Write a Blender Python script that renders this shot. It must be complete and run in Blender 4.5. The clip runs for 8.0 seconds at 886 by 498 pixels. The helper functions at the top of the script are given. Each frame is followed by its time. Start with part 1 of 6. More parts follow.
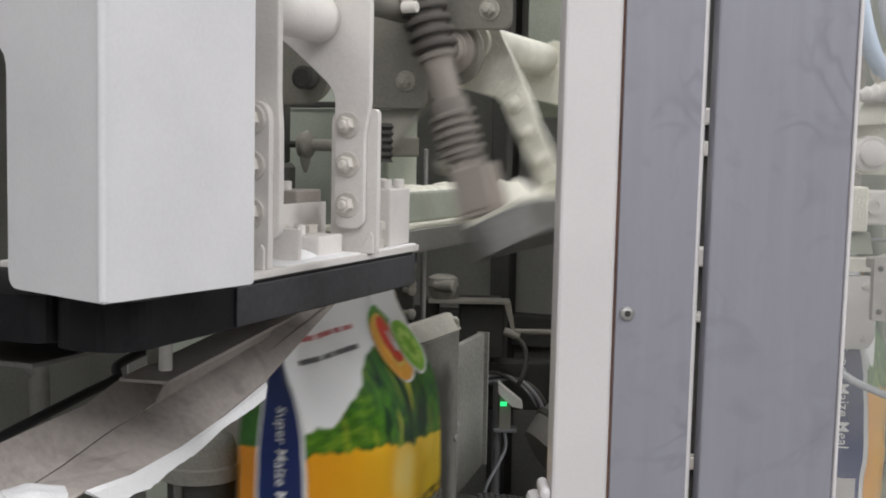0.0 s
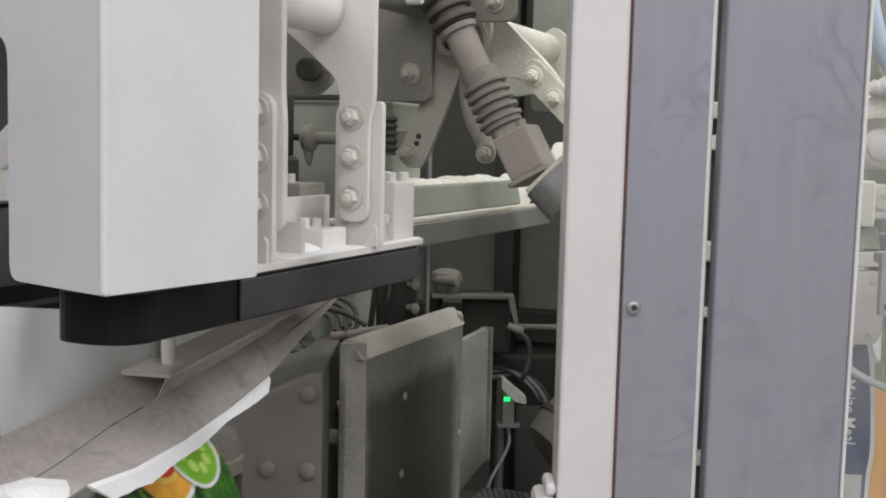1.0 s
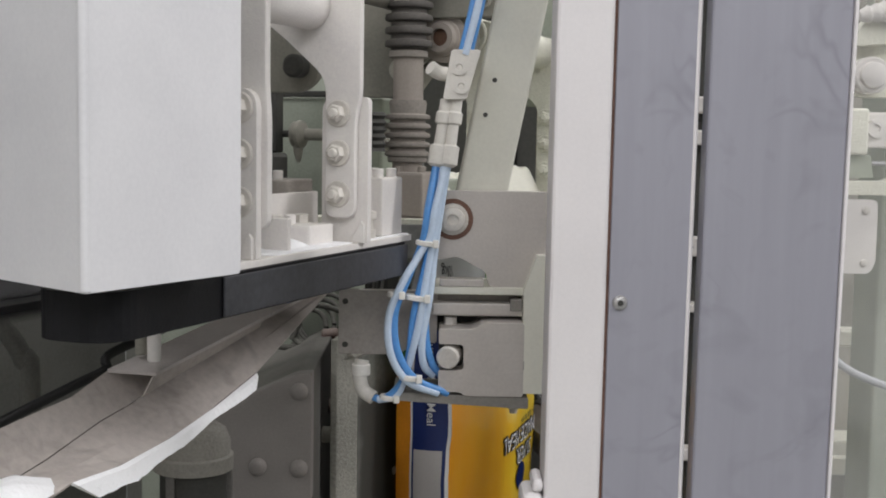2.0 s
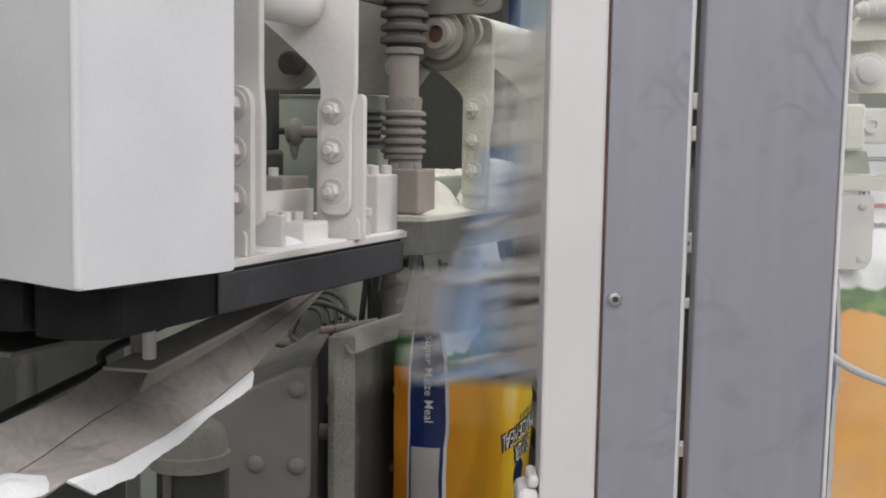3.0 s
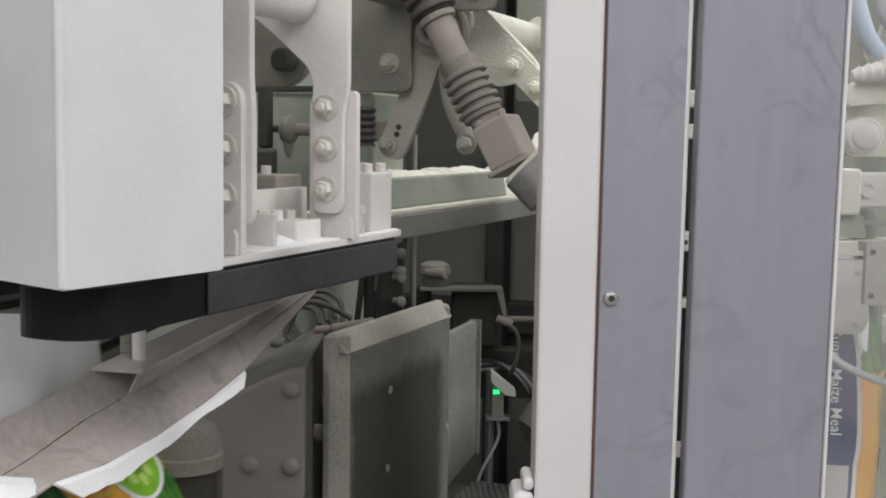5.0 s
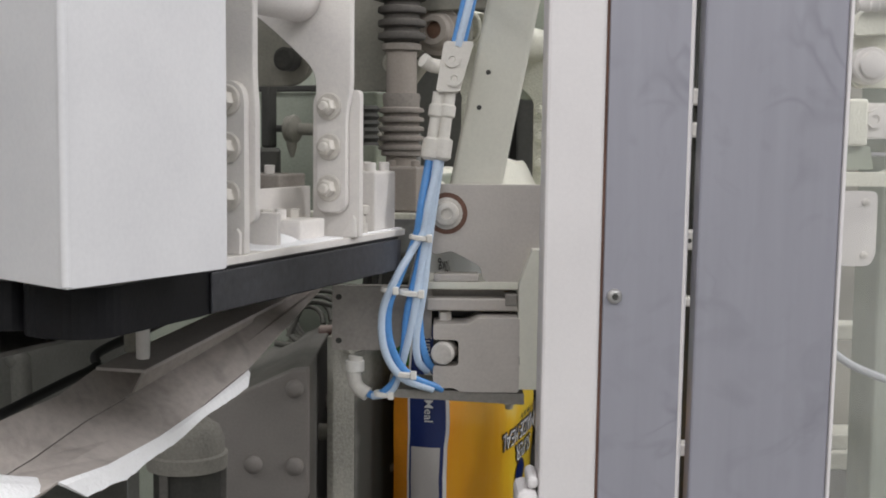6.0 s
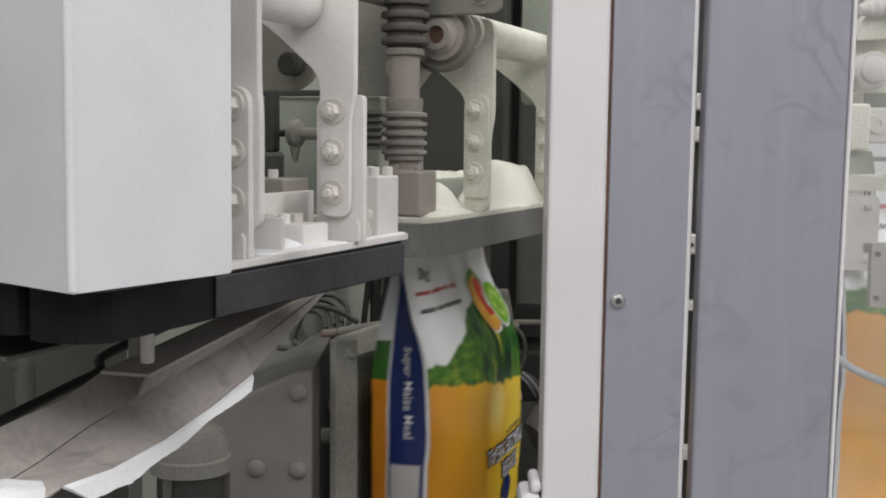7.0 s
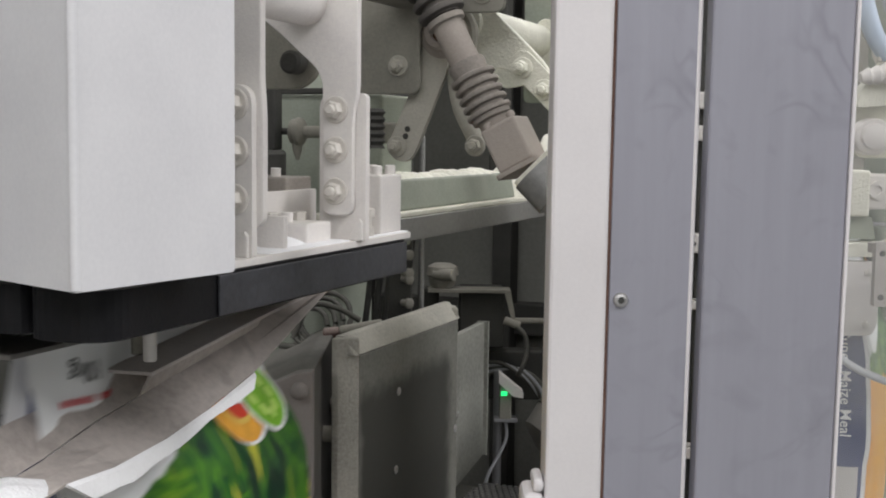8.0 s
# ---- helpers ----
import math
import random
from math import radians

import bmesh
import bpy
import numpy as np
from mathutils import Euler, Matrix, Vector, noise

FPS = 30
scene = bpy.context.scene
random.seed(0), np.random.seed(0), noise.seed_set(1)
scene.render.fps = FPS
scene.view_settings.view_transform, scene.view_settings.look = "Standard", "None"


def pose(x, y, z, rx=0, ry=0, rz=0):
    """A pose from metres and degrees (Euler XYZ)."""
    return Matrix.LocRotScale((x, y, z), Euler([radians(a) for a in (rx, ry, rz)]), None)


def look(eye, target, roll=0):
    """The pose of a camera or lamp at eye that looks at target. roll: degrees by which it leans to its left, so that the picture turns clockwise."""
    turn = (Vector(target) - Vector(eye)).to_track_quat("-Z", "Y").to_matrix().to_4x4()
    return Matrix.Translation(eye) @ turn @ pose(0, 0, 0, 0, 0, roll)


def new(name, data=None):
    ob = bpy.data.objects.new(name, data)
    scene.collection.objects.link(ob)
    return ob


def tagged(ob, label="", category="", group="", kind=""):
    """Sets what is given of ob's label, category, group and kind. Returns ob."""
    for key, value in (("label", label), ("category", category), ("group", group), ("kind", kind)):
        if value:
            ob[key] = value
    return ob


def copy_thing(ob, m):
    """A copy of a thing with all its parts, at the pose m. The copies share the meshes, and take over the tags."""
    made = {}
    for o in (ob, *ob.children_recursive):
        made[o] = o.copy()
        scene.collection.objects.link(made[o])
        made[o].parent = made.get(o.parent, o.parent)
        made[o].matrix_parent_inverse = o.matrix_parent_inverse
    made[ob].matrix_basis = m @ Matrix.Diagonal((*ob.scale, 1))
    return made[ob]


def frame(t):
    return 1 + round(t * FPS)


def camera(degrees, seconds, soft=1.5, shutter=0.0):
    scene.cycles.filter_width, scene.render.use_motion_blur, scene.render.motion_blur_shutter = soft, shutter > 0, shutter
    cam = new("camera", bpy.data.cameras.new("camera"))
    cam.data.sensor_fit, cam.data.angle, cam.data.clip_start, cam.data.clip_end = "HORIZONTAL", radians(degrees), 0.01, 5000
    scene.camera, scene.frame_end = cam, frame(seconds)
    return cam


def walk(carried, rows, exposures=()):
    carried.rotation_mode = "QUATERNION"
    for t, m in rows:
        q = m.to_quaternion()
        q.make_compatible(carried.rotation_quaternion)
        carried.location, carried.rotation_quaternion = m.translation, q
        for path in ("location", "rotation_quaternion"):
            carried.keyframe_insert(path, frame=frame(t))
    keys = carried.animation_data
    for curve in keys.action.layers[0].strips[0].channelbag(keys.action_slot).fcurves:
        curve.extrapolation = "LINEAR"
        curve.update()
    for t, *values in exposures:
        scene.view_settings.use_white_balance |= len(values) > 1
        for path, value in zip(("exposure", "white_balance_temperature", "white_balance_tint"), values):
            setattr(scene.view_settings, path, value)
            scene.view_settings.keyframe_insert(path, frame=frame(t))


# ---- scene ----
cam = camera(40.0, 8.0, soft=1.9, shutter=0.7)
PATH = [
    (0, (-0.001, -0.007, 1.552), (0.012, 1.986, 1.387), 1.1),
    (0.5, (-0.003, -0.002, 1.549), (0.01, 1.991, 1.382), 1.1),
    (1, (-0.003, 0.002, 1.549), (0.006, 1.994, 1.377), 1.2),
    (1.5, (0.003, 0.004, 1.549), (0.013, 1.996, 1.374), 1.1),
    (3, (0.013, 0.004, 1.548), (0.023, 1.996, 1.366), 0.8),
    (3.5, (0.016, 0.006, 1.548), (0.024, 1.998, 1.371), 0.8),
    (4, (0.014, 0.012, 1.546), (0.015, 2.004, 1.36), 0.7),
    (4.5, (0.016, 0.018, 1.547), (0.029, 2.009, 1.363), 0.8),
    (6, (0.018, 0.018, 1.545), (0.023, 2.01, 1.362), 0.6),
    (6.5, (0.018, 0.018, 1.546), (0.021, 2.009, 1.363), 0.5),
    (7, (0.016, 0.015, 1.546), (0.019, 2.007, 1.369), 0.6),
    (7.5, (0.012, 0.016, 1.545), (0.005, 2.008, 1.367), 0.6),
    (8, (0.014, 0.016, 1.547), (0.016, 2.008, 1.366), 0.7),
]
walk(cam, [(t, look(eye, target, roll)) for t, eye, target, roll in PATH])

# ---- world and light ----
world = bpy.data.worlds.new("hall_air")
scene.world = world
world.use_nodes = True
world.node_tree.nodes["Background"].inputs[0].default_value = (0.8, 0.88, 1.0, 1)
world.node_tree.nodes["Background"].inputs[1].default_value = 0.02


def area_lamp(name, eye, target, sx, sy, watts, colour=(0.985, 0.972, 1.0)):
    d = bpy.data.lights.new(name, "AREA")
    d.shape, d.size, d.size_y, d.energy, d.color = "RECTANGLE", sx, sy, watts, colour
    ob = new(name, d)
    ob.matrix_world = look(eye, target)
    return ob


# unseen rows of tube lamps under the hall ceiling, on the open side of the machine
area_lamp("hall_and_fill_lamp", (-1.5, -0.9, 3.85), (-1.2, -0.5, 0), 3.0, 0.5, 42)
area_lamp("hall_and_fill_lamp", (1.5, -1.2, 3.85), (1.2, -0.6, 0), 3.0, 0.5, 50)
# the next two are added fill: frontal light under the clamps, and brighter bags
area_lamp("hall_and_fill_lamp", (0.0, -3.2, 3.7), (0.0, -1.0, 0), 5.0, 0.5, 88)
area_lamp("hall_and_fill_lamp", (3.0, 1.1, 3.7), (0.1, 1.5, 1.0), 0.6, 3.0, 98)
area_lamp("hall_and_fill_lamp", (0.9, 3.7, 3.85), (0.9, 3.7, 0), 2.4, 0.4, 50)
# fill lamp added inside the machine's cabinet, above the clamps; no such lamp is seen
area_lamp("cabinet_fill_lamp", (0.1, 1.75, 2.33), (-0.05, 1.75, 0), 1.2, 0.12, 6.0)
scene.view_settings.exposure = 0.0

# ---- frames of reference: the machine stands turned by 22 degrees ----
MACH = pose(0, 0, 0, 0, 0, -22)
ROOM = Matrix.Identity(4)


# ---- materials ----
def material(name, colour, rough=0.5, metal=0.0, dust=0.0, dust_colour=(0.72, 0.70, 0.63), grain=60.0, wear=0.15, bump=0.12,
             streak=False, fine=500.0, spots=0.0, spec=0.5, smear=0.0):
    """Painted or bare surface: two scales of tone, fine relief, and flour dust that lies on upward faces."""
    m = bpy.data.materials.new(name)
    m.use_nodes = True
    nt = m.node_tree
    n, l = nt.nodes, nt.links
    b = n["Principled BSDF"]
    b.inputs["Roughness"].default_value, b.inputs["Metallic"].default_value = rough, metal
    b.inputs["Specular IOR Level"].default_value = spec
    tc = n.new("ShaderNodeTexCoord")
    mp = n.new("ShaderNodeMapping")
    mp.inputs["Scale"].default_value = (1, 1, 0.06) if streak else (1, 1, 1)
    l.new(tc.outputs["Object"], mp.inputs[0])
    big = n.new("ShaderNodeTexNoise")
    big.inputs["Scale"].default_value, big.inputs["Detail"].default_value = grain / 5, 4
    l.new(mp.outputs[0], big.inputs["Vector"])
    small = n.new("ShaderNodeTexNoise")
    small.inputs["Scale"].default_value, small.inputs["Detail"].default_value = grain * 5, 3
    l.new(mp.outputs[0], small.inputs["Vector"])
    add = n.new("ShaderNodeMath")
    add.operation = "ADD"
    l.new(big.outputs["Fac"], add.inputs[0])
    half = n.new("ShaderNodeMath")
    half.operation, half.inputs[1].default_value = "MULTIPLY", 0.5
    l.new(small.outputs["Fac"], half.inputs[0])
    l.new(half.outputs[0], add.inputs[1])
    ramp = n.new("ShaderNodeValToRGB")
    lo, hi = ramp.color_ramp.elements
    lo.position, hi.position = 0.5, 1.0
    lo.color = (*[c * (1 - wear) for c in colour], 1)
    hi.color = (*[min(1, c * (1 + wear * 0.7)) for c in colour], 1)
    l.new(add.outputs[0], ramp.inputs[0])
    out = ramp.outputs[0]
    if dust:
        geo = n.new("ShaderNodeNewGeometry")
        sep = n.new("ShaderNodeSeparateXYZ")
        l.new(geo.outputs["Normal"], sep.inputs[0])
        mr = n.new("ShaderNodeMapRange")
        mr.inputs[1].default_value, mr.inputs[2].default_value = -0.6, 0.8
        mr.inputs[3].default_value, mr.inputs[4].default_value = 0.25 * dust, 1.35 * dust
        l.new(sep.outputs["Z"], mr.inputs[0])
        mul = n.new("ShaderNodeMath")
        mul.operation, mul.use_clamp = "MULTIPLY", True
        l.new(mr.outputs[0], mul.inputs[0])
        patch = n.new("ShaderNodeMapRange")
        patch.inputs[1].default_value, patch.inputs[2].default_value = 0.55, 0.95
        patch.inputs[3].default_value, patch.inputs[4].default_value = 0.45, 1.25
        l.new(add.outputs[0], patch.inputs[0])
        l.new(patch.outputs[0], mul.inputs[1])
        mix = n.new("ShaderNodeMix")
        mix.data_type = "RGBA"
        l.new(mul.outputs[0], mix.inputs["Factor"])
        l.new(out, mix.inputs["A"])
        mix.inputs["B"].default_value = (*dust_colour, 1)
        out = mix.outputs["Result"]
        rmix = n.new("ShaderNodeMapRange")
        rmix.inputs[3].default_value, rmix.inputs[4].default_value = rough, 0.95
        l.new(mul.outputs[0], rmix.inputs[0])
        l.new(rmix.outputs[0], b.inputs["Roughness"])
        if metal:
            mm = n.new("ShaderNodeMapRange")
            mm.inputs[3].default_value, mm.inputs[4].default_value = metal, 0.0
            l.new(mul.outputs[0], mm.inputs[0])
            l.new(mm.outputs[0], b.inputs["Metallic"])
    if spots:
        vor = n.new("ShaderNodeTexNoise")
        vor.inputs["Scale"].default_value, vor.inputs["Detail"].default_value, vor.inputs["Distortion"].default_value = 13, 3, 1.6
        l.new(tc.outputs["Object"], vor.inputs["Vector"])
        sr = n.new("ShaderNodeMapRange")
        sr.inputs[1].default_value, sr.inputs[2].default_value = 0.56, 0.70
        sr.inputs[4].default_value = spots
        l.new(vor.outputs["Fac"], sr.inputs[0])
        mx = n.new("ShaderNodeMix")
        mx.data_type = "RGBA"
        l.new(sr.outputs[0], mx.inputs["Factor"])
        l.new(out, mx.inputs["A"])
        mx.inputs["B"].default_value = (*[c * 0.66 for c in colour], 1)
        out = mx.outputs["Result"]
    if smear:
        # wiped finger marks: thin bent outlines, in a few patches only
        line = n.new("ShaderNodeTexNoise")
        line.inputs["Scale"].default_value, line.inputs["Detail"].default_value, line.inputs["Distortion"].default_value = 14, 1.5, 1.6
        l.new(tc.outputs["Object"], line.inputs["Vector"])
        off = n.new("ShaderNodeMath")
        off.operation, off.inputs[1].default_value = "SUBTRACT", 0.52
        l.new(line.outputs["Fac"], off.inputs[0])
        dist = n.new("ShaderNodeMath")
        dist.operation = "ABSOLUTE"
        l.new(off.outputs[0], dist.inputs[0])
        thin = n.new("ShaderNodeMapRange")
        thin.inputs[1].default_value, thin.inputs[2].default_value, thin.inputs[3].default_value, thin.inputs[4].default_value = 0.004, 0.055, smear, 0.0
        l.new(dist.outputs[0], thin.inputs[0])
        where = n.new("ShaderNodeTexNoise")
        where.inputs["Scale"].default_value, where.inputs["Detail"].default_value = 7.5, 1
        l.new(tc.outputs["Object"], where.inputs["Vector"])
        patchy = n.new("ShaderNodeMapRange")
        patchy.inputs[1].default_value, patchy.inputs[2].default_value = 0.53, 0.64
        l.new(where.outputs["Fac"], patchy.inputs[0])
        both = n.new("ShaderNodeMath")
        both.operation = "MULTIPLY"
        l.new(thin.outputs[0], both.inputs[0])
        l.new(patchy.outputs[0], both.inputs[1])
        mz = n.new("ShaderNodeMix")
        mz.data_type = "RGBA"
        l.new(both.outputs[0], mz.inputs["Factor"])
        l.new(out, mz.inputs["A"])
        mz.inputs["B"].default_value = (*[c * 0.55 for c in colour], 1)
        out = mz.outputs["Result"]
    l.new(out, b.inputs["Base Color"])
    fn = n.new("ShaderNodeTexNoise")
    fn.inputs["Scale"].default_value, fn.inputs["Detail"].default_value = fine, 4
    l.new(tc.outputs["Object"], fn.inputs["Vector"])
    bp = n.new("ShaderNodeBump")
    bp.inputs["Strength"].default_value, bp.inputs["Distance"].default_value = bump, 0.002
    l.new(fn.outputs["Fac"], bp.inputs["Height"])
    l.new(bp.outputs[0], b.inputs["Normal"])
    return m


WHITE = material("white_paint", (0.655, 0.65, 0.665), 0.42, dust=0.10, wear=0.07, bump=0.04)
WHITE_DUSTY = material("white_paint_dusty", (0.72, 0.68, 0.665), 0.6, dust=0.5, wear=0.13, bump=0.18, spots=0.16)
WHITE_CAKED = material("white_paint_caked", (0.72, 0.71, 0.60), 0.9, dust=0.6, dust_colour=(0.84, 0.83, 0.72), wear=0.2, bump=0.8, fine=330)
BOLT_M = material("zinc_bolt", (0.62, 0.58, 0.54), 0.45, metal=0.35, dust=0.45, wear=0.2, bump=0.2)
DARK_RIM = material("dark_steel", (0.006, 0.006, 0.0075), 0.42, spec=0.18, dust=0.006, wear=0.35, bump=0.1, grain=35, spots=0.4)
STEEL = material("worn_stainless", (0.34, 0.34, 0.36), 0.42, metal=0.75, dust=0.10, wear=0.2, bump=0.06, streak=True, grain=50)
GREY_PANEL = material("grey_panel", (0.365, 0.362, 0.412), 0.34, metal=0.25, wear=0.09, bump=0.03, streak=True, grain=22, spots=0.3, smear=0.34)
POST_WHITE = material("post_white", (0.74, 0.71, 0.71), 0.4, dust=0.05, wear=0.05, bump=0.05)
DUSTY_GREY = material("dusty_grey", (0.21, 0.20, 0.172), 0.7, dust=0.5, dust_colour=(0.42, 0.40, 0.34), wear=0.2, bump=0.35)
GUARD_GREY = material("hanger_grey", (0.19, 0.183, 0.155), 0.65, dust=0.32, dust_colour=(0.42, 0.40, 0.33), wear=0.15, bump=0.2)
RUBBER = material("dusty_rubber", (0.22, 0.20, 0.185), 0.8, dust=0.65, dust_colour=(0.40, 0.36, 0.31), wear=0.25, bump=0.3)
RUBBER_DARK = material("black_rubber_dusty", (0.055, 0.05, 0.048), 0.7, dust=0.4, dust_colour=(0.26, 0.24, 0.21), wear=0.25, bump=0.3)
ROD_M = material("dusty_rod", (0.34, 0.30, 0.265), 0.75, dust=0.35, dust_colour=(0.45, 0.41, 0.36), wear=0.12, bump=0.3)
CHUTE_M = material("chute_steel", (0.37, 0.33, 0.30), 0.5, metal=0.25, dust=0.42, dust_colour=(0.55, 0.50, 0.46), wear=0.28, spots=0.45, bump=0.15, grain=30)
FLOUR = material("flour", (0.90, 0.885, 0.77), 0.95, wear=0.08, bump=0.8, fine=260)
FLOUR_WHITE = material("flour_white", (0.90, 0.90, 0.90), 0.95, wear=0.05, bump=0.7, fine=240)
GREEN_GREY = material("green_grey_panel", (0.28, 0.315, 0.25), 0.7, dust=0.2, wear=0.12, bump=0.1)
WALL_GREY = material("cabinet_wall", (0.20, 0.20, 0.178), 0.75, dust=0.12, wear=0.15, bump=0.1, grain=20)
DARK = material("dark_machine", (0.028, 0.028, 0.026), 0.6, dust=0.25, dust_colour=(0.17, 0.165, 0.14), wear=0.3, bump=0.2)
CABLE = material("cable_black", (0.06, 0.06, 0.055), 0.6, dust=0.3, dust_colour=(0.3, 0.29, 0.24), wear=0.2)
CABLE_GREY = material("cable_grey", (0.42, 0.43, 0.45), 0.5, wear=0.1)
ALU = material("gripper_aluminium", (0.50, 0.462, 0.43), 0.5, metal=0.35, dust=0.25, dust_colour=(0.62, 0.59, 0.53), wear=0.12, bump=0.12)
ARM_CREAM = material("arm_cream", (0.68, 0.67, 0.58), 0.55, dust=0.2, wear=0.08, bump=0.08)
HOSE_BLUE = material("hose_blue", (0.10, 0.30, 0.66), 0.35, wear=0.2, bump=0.03)
HOSE_PALE = material("hose_pale", (0.55, 0.66, 0.80), 0.4, wear=0.15, bump=0.03)
TIE = material("cable_tie", (0.82, 0.80, 0.75), 0.6, wear=0.1)
FITTING = material("fitting", (0.70, 0.67, 0.62), 0.65, dust=0.4, wear=0.12, bump=0.3)
RUST = material("rust_ring", (0.16, 0.085, 0.06), 0.8, wear=0.4, bump=0.3)
RED = material("red_handle", (0.12, 0.035, 0.03), 0.6, dust=0.25, wear=0.2)
BELT = material("belt_black", (0.03, 0.03, 0.032), 0.5, dust=0.15, wear=0.3, bump=0.3)
HALL_WALL = material("hall_wall", (0.62, 0.63, 0.60), 0.8, wear=0.08, grain=8)
HALL_FLOOR = material("hall_floor", (0.30, 0.31, 0.30), 0.5, wear=0.15, grain=10)
HALL_CEIL = material("hall_ceiling", (0.60, 0.60, 0.58), 0.8, wear=0.08, grain=8)
INK = material("ink_dark", (0.03, 0.03, 0.035), 0.4, wear=0.1)
INK_RED = material("ink_red", (0.55, 0.04, 0.05), 0.4, wear=0.1)
INK_WHITE = material("ink_white", (0.82, 0.82, 0.82), 0.4, wear=0.04)
BAG_BLUE = material("bag_blue", (0.010, 0.026, 0.135), 0.28, wear=0.15, bump=0.1, fine=60)
BAG_ORANGE = material("bag_orange", (0.80, 0.30, 0.02), 0.3, wear=0.14, bump=0.1, fine=60)
BAG_GREYLABEL = material("bag_grey_label", (0.55, 0.52, 0.50), 0.35, wear=0.06, bump=0.1, fine=60)
LIME = material("print_lime", (0.22, 0.52, 0.03), 0.3, wear=0.3, grain=200)
LIME_PALE = material("print_lime_pale", (0.50, 0.72, 0.16), 0.3, wear=0.2)
BADGE_RED = material("print_red", (0.72, 0.06, 0.03), 0.3, wear=0.1)
BADGE_ORANGE = material("print_orange", (0.82, 0.40, 0.05), 0.3, wear=0.25, grain=160)
BADGE_YELLOW = material("print_yellow", (0.86, 0.58, 0.12), 0.3, wear=0.25, grain=160)
LEAF_SIDE = material("print_leaf", (0.035, 0.13, 0.02), 0.3, wear=0.7, grain=120)
BADGE_GREEN = material("print_green", (0.10, 0.32, 0.04), 0.3, wear=0.25, grain=160)


def glow_material(name, colour, strength):
    m = bpy.data.materials.new(name)
    m.use_nodes = True
    b = m.node_tree.nodes["Principled BSDF"]
    b.inputs["Base Color"].default_value = (*[c * 0.2 for c in colour], 1)
    b.inputs["Emission Color"].default_value = (*colour, 1)
    b.inputs["Emission Strength"].default_value = strength
    return m


LED = glow_material("led_green", (0.03, 1.0, 0.25), 1.3)


def pane_material():
    """Clear plastic pane, hazed by flour dust."""
    m = bpy.data.materials.new("hazy_plastic")
    m.use_nodes = True
    n, l = m.node_tree.nodes, m.node_tree.links
    out = n["Material Output"]
    b = n["Principled BSDF"]
    b.inputs["Base Color"].default_value, b.inputs["Roughness"].default_value = (0.75, 0.75, 0.72, 1), 0.7
    clear = n.new("ShaderNodeBsdfTransparent")
    gloss = n.new("ShaderNodeBsdfGlossy")
    gloss.inputs["Roughness"].default_value = 0.05
    m1 = n.new("ShaderNodeMixShader")
    m1.inputs[0].default_value = 0.04
    l.new(clear.outputs[0], m1.inputs[1]), l.new(gloss.outputs[0], m1.inputs[2])
    tc = n.new("ShaderNodeTexCoord")
    no = n.new("ShaderNodeTexNoise")
    no.inputs["Scale"].default_value, no.inputs["Detail"].default_value = 9, 5
    l.new(tc.outputs["Object"], no.inputs["Vector"])
    mr = n.new("ShaderNodeMapRange")
    mr.inputs[1].default_value, mr.inputs[2].default_value = 0.3, 0.75
    mr.inputs[3].default_value, mr.inputs[4].default_value = 0.05, 0.17
    l.new(no.outputs["Fac"], mr.inputs[0])
    m2 = n.new("ShaderNodeMixShader")
    l.new(mr.outputs[0], m2.inputs[0])
    l.new(m1.outputs[0], m2.inputs[1]), l.new(b.outputs[0], m2.inputs[2])
    l.new(m2.outputs[0], out.inputs[0])
    return m


PANE = pane_material()


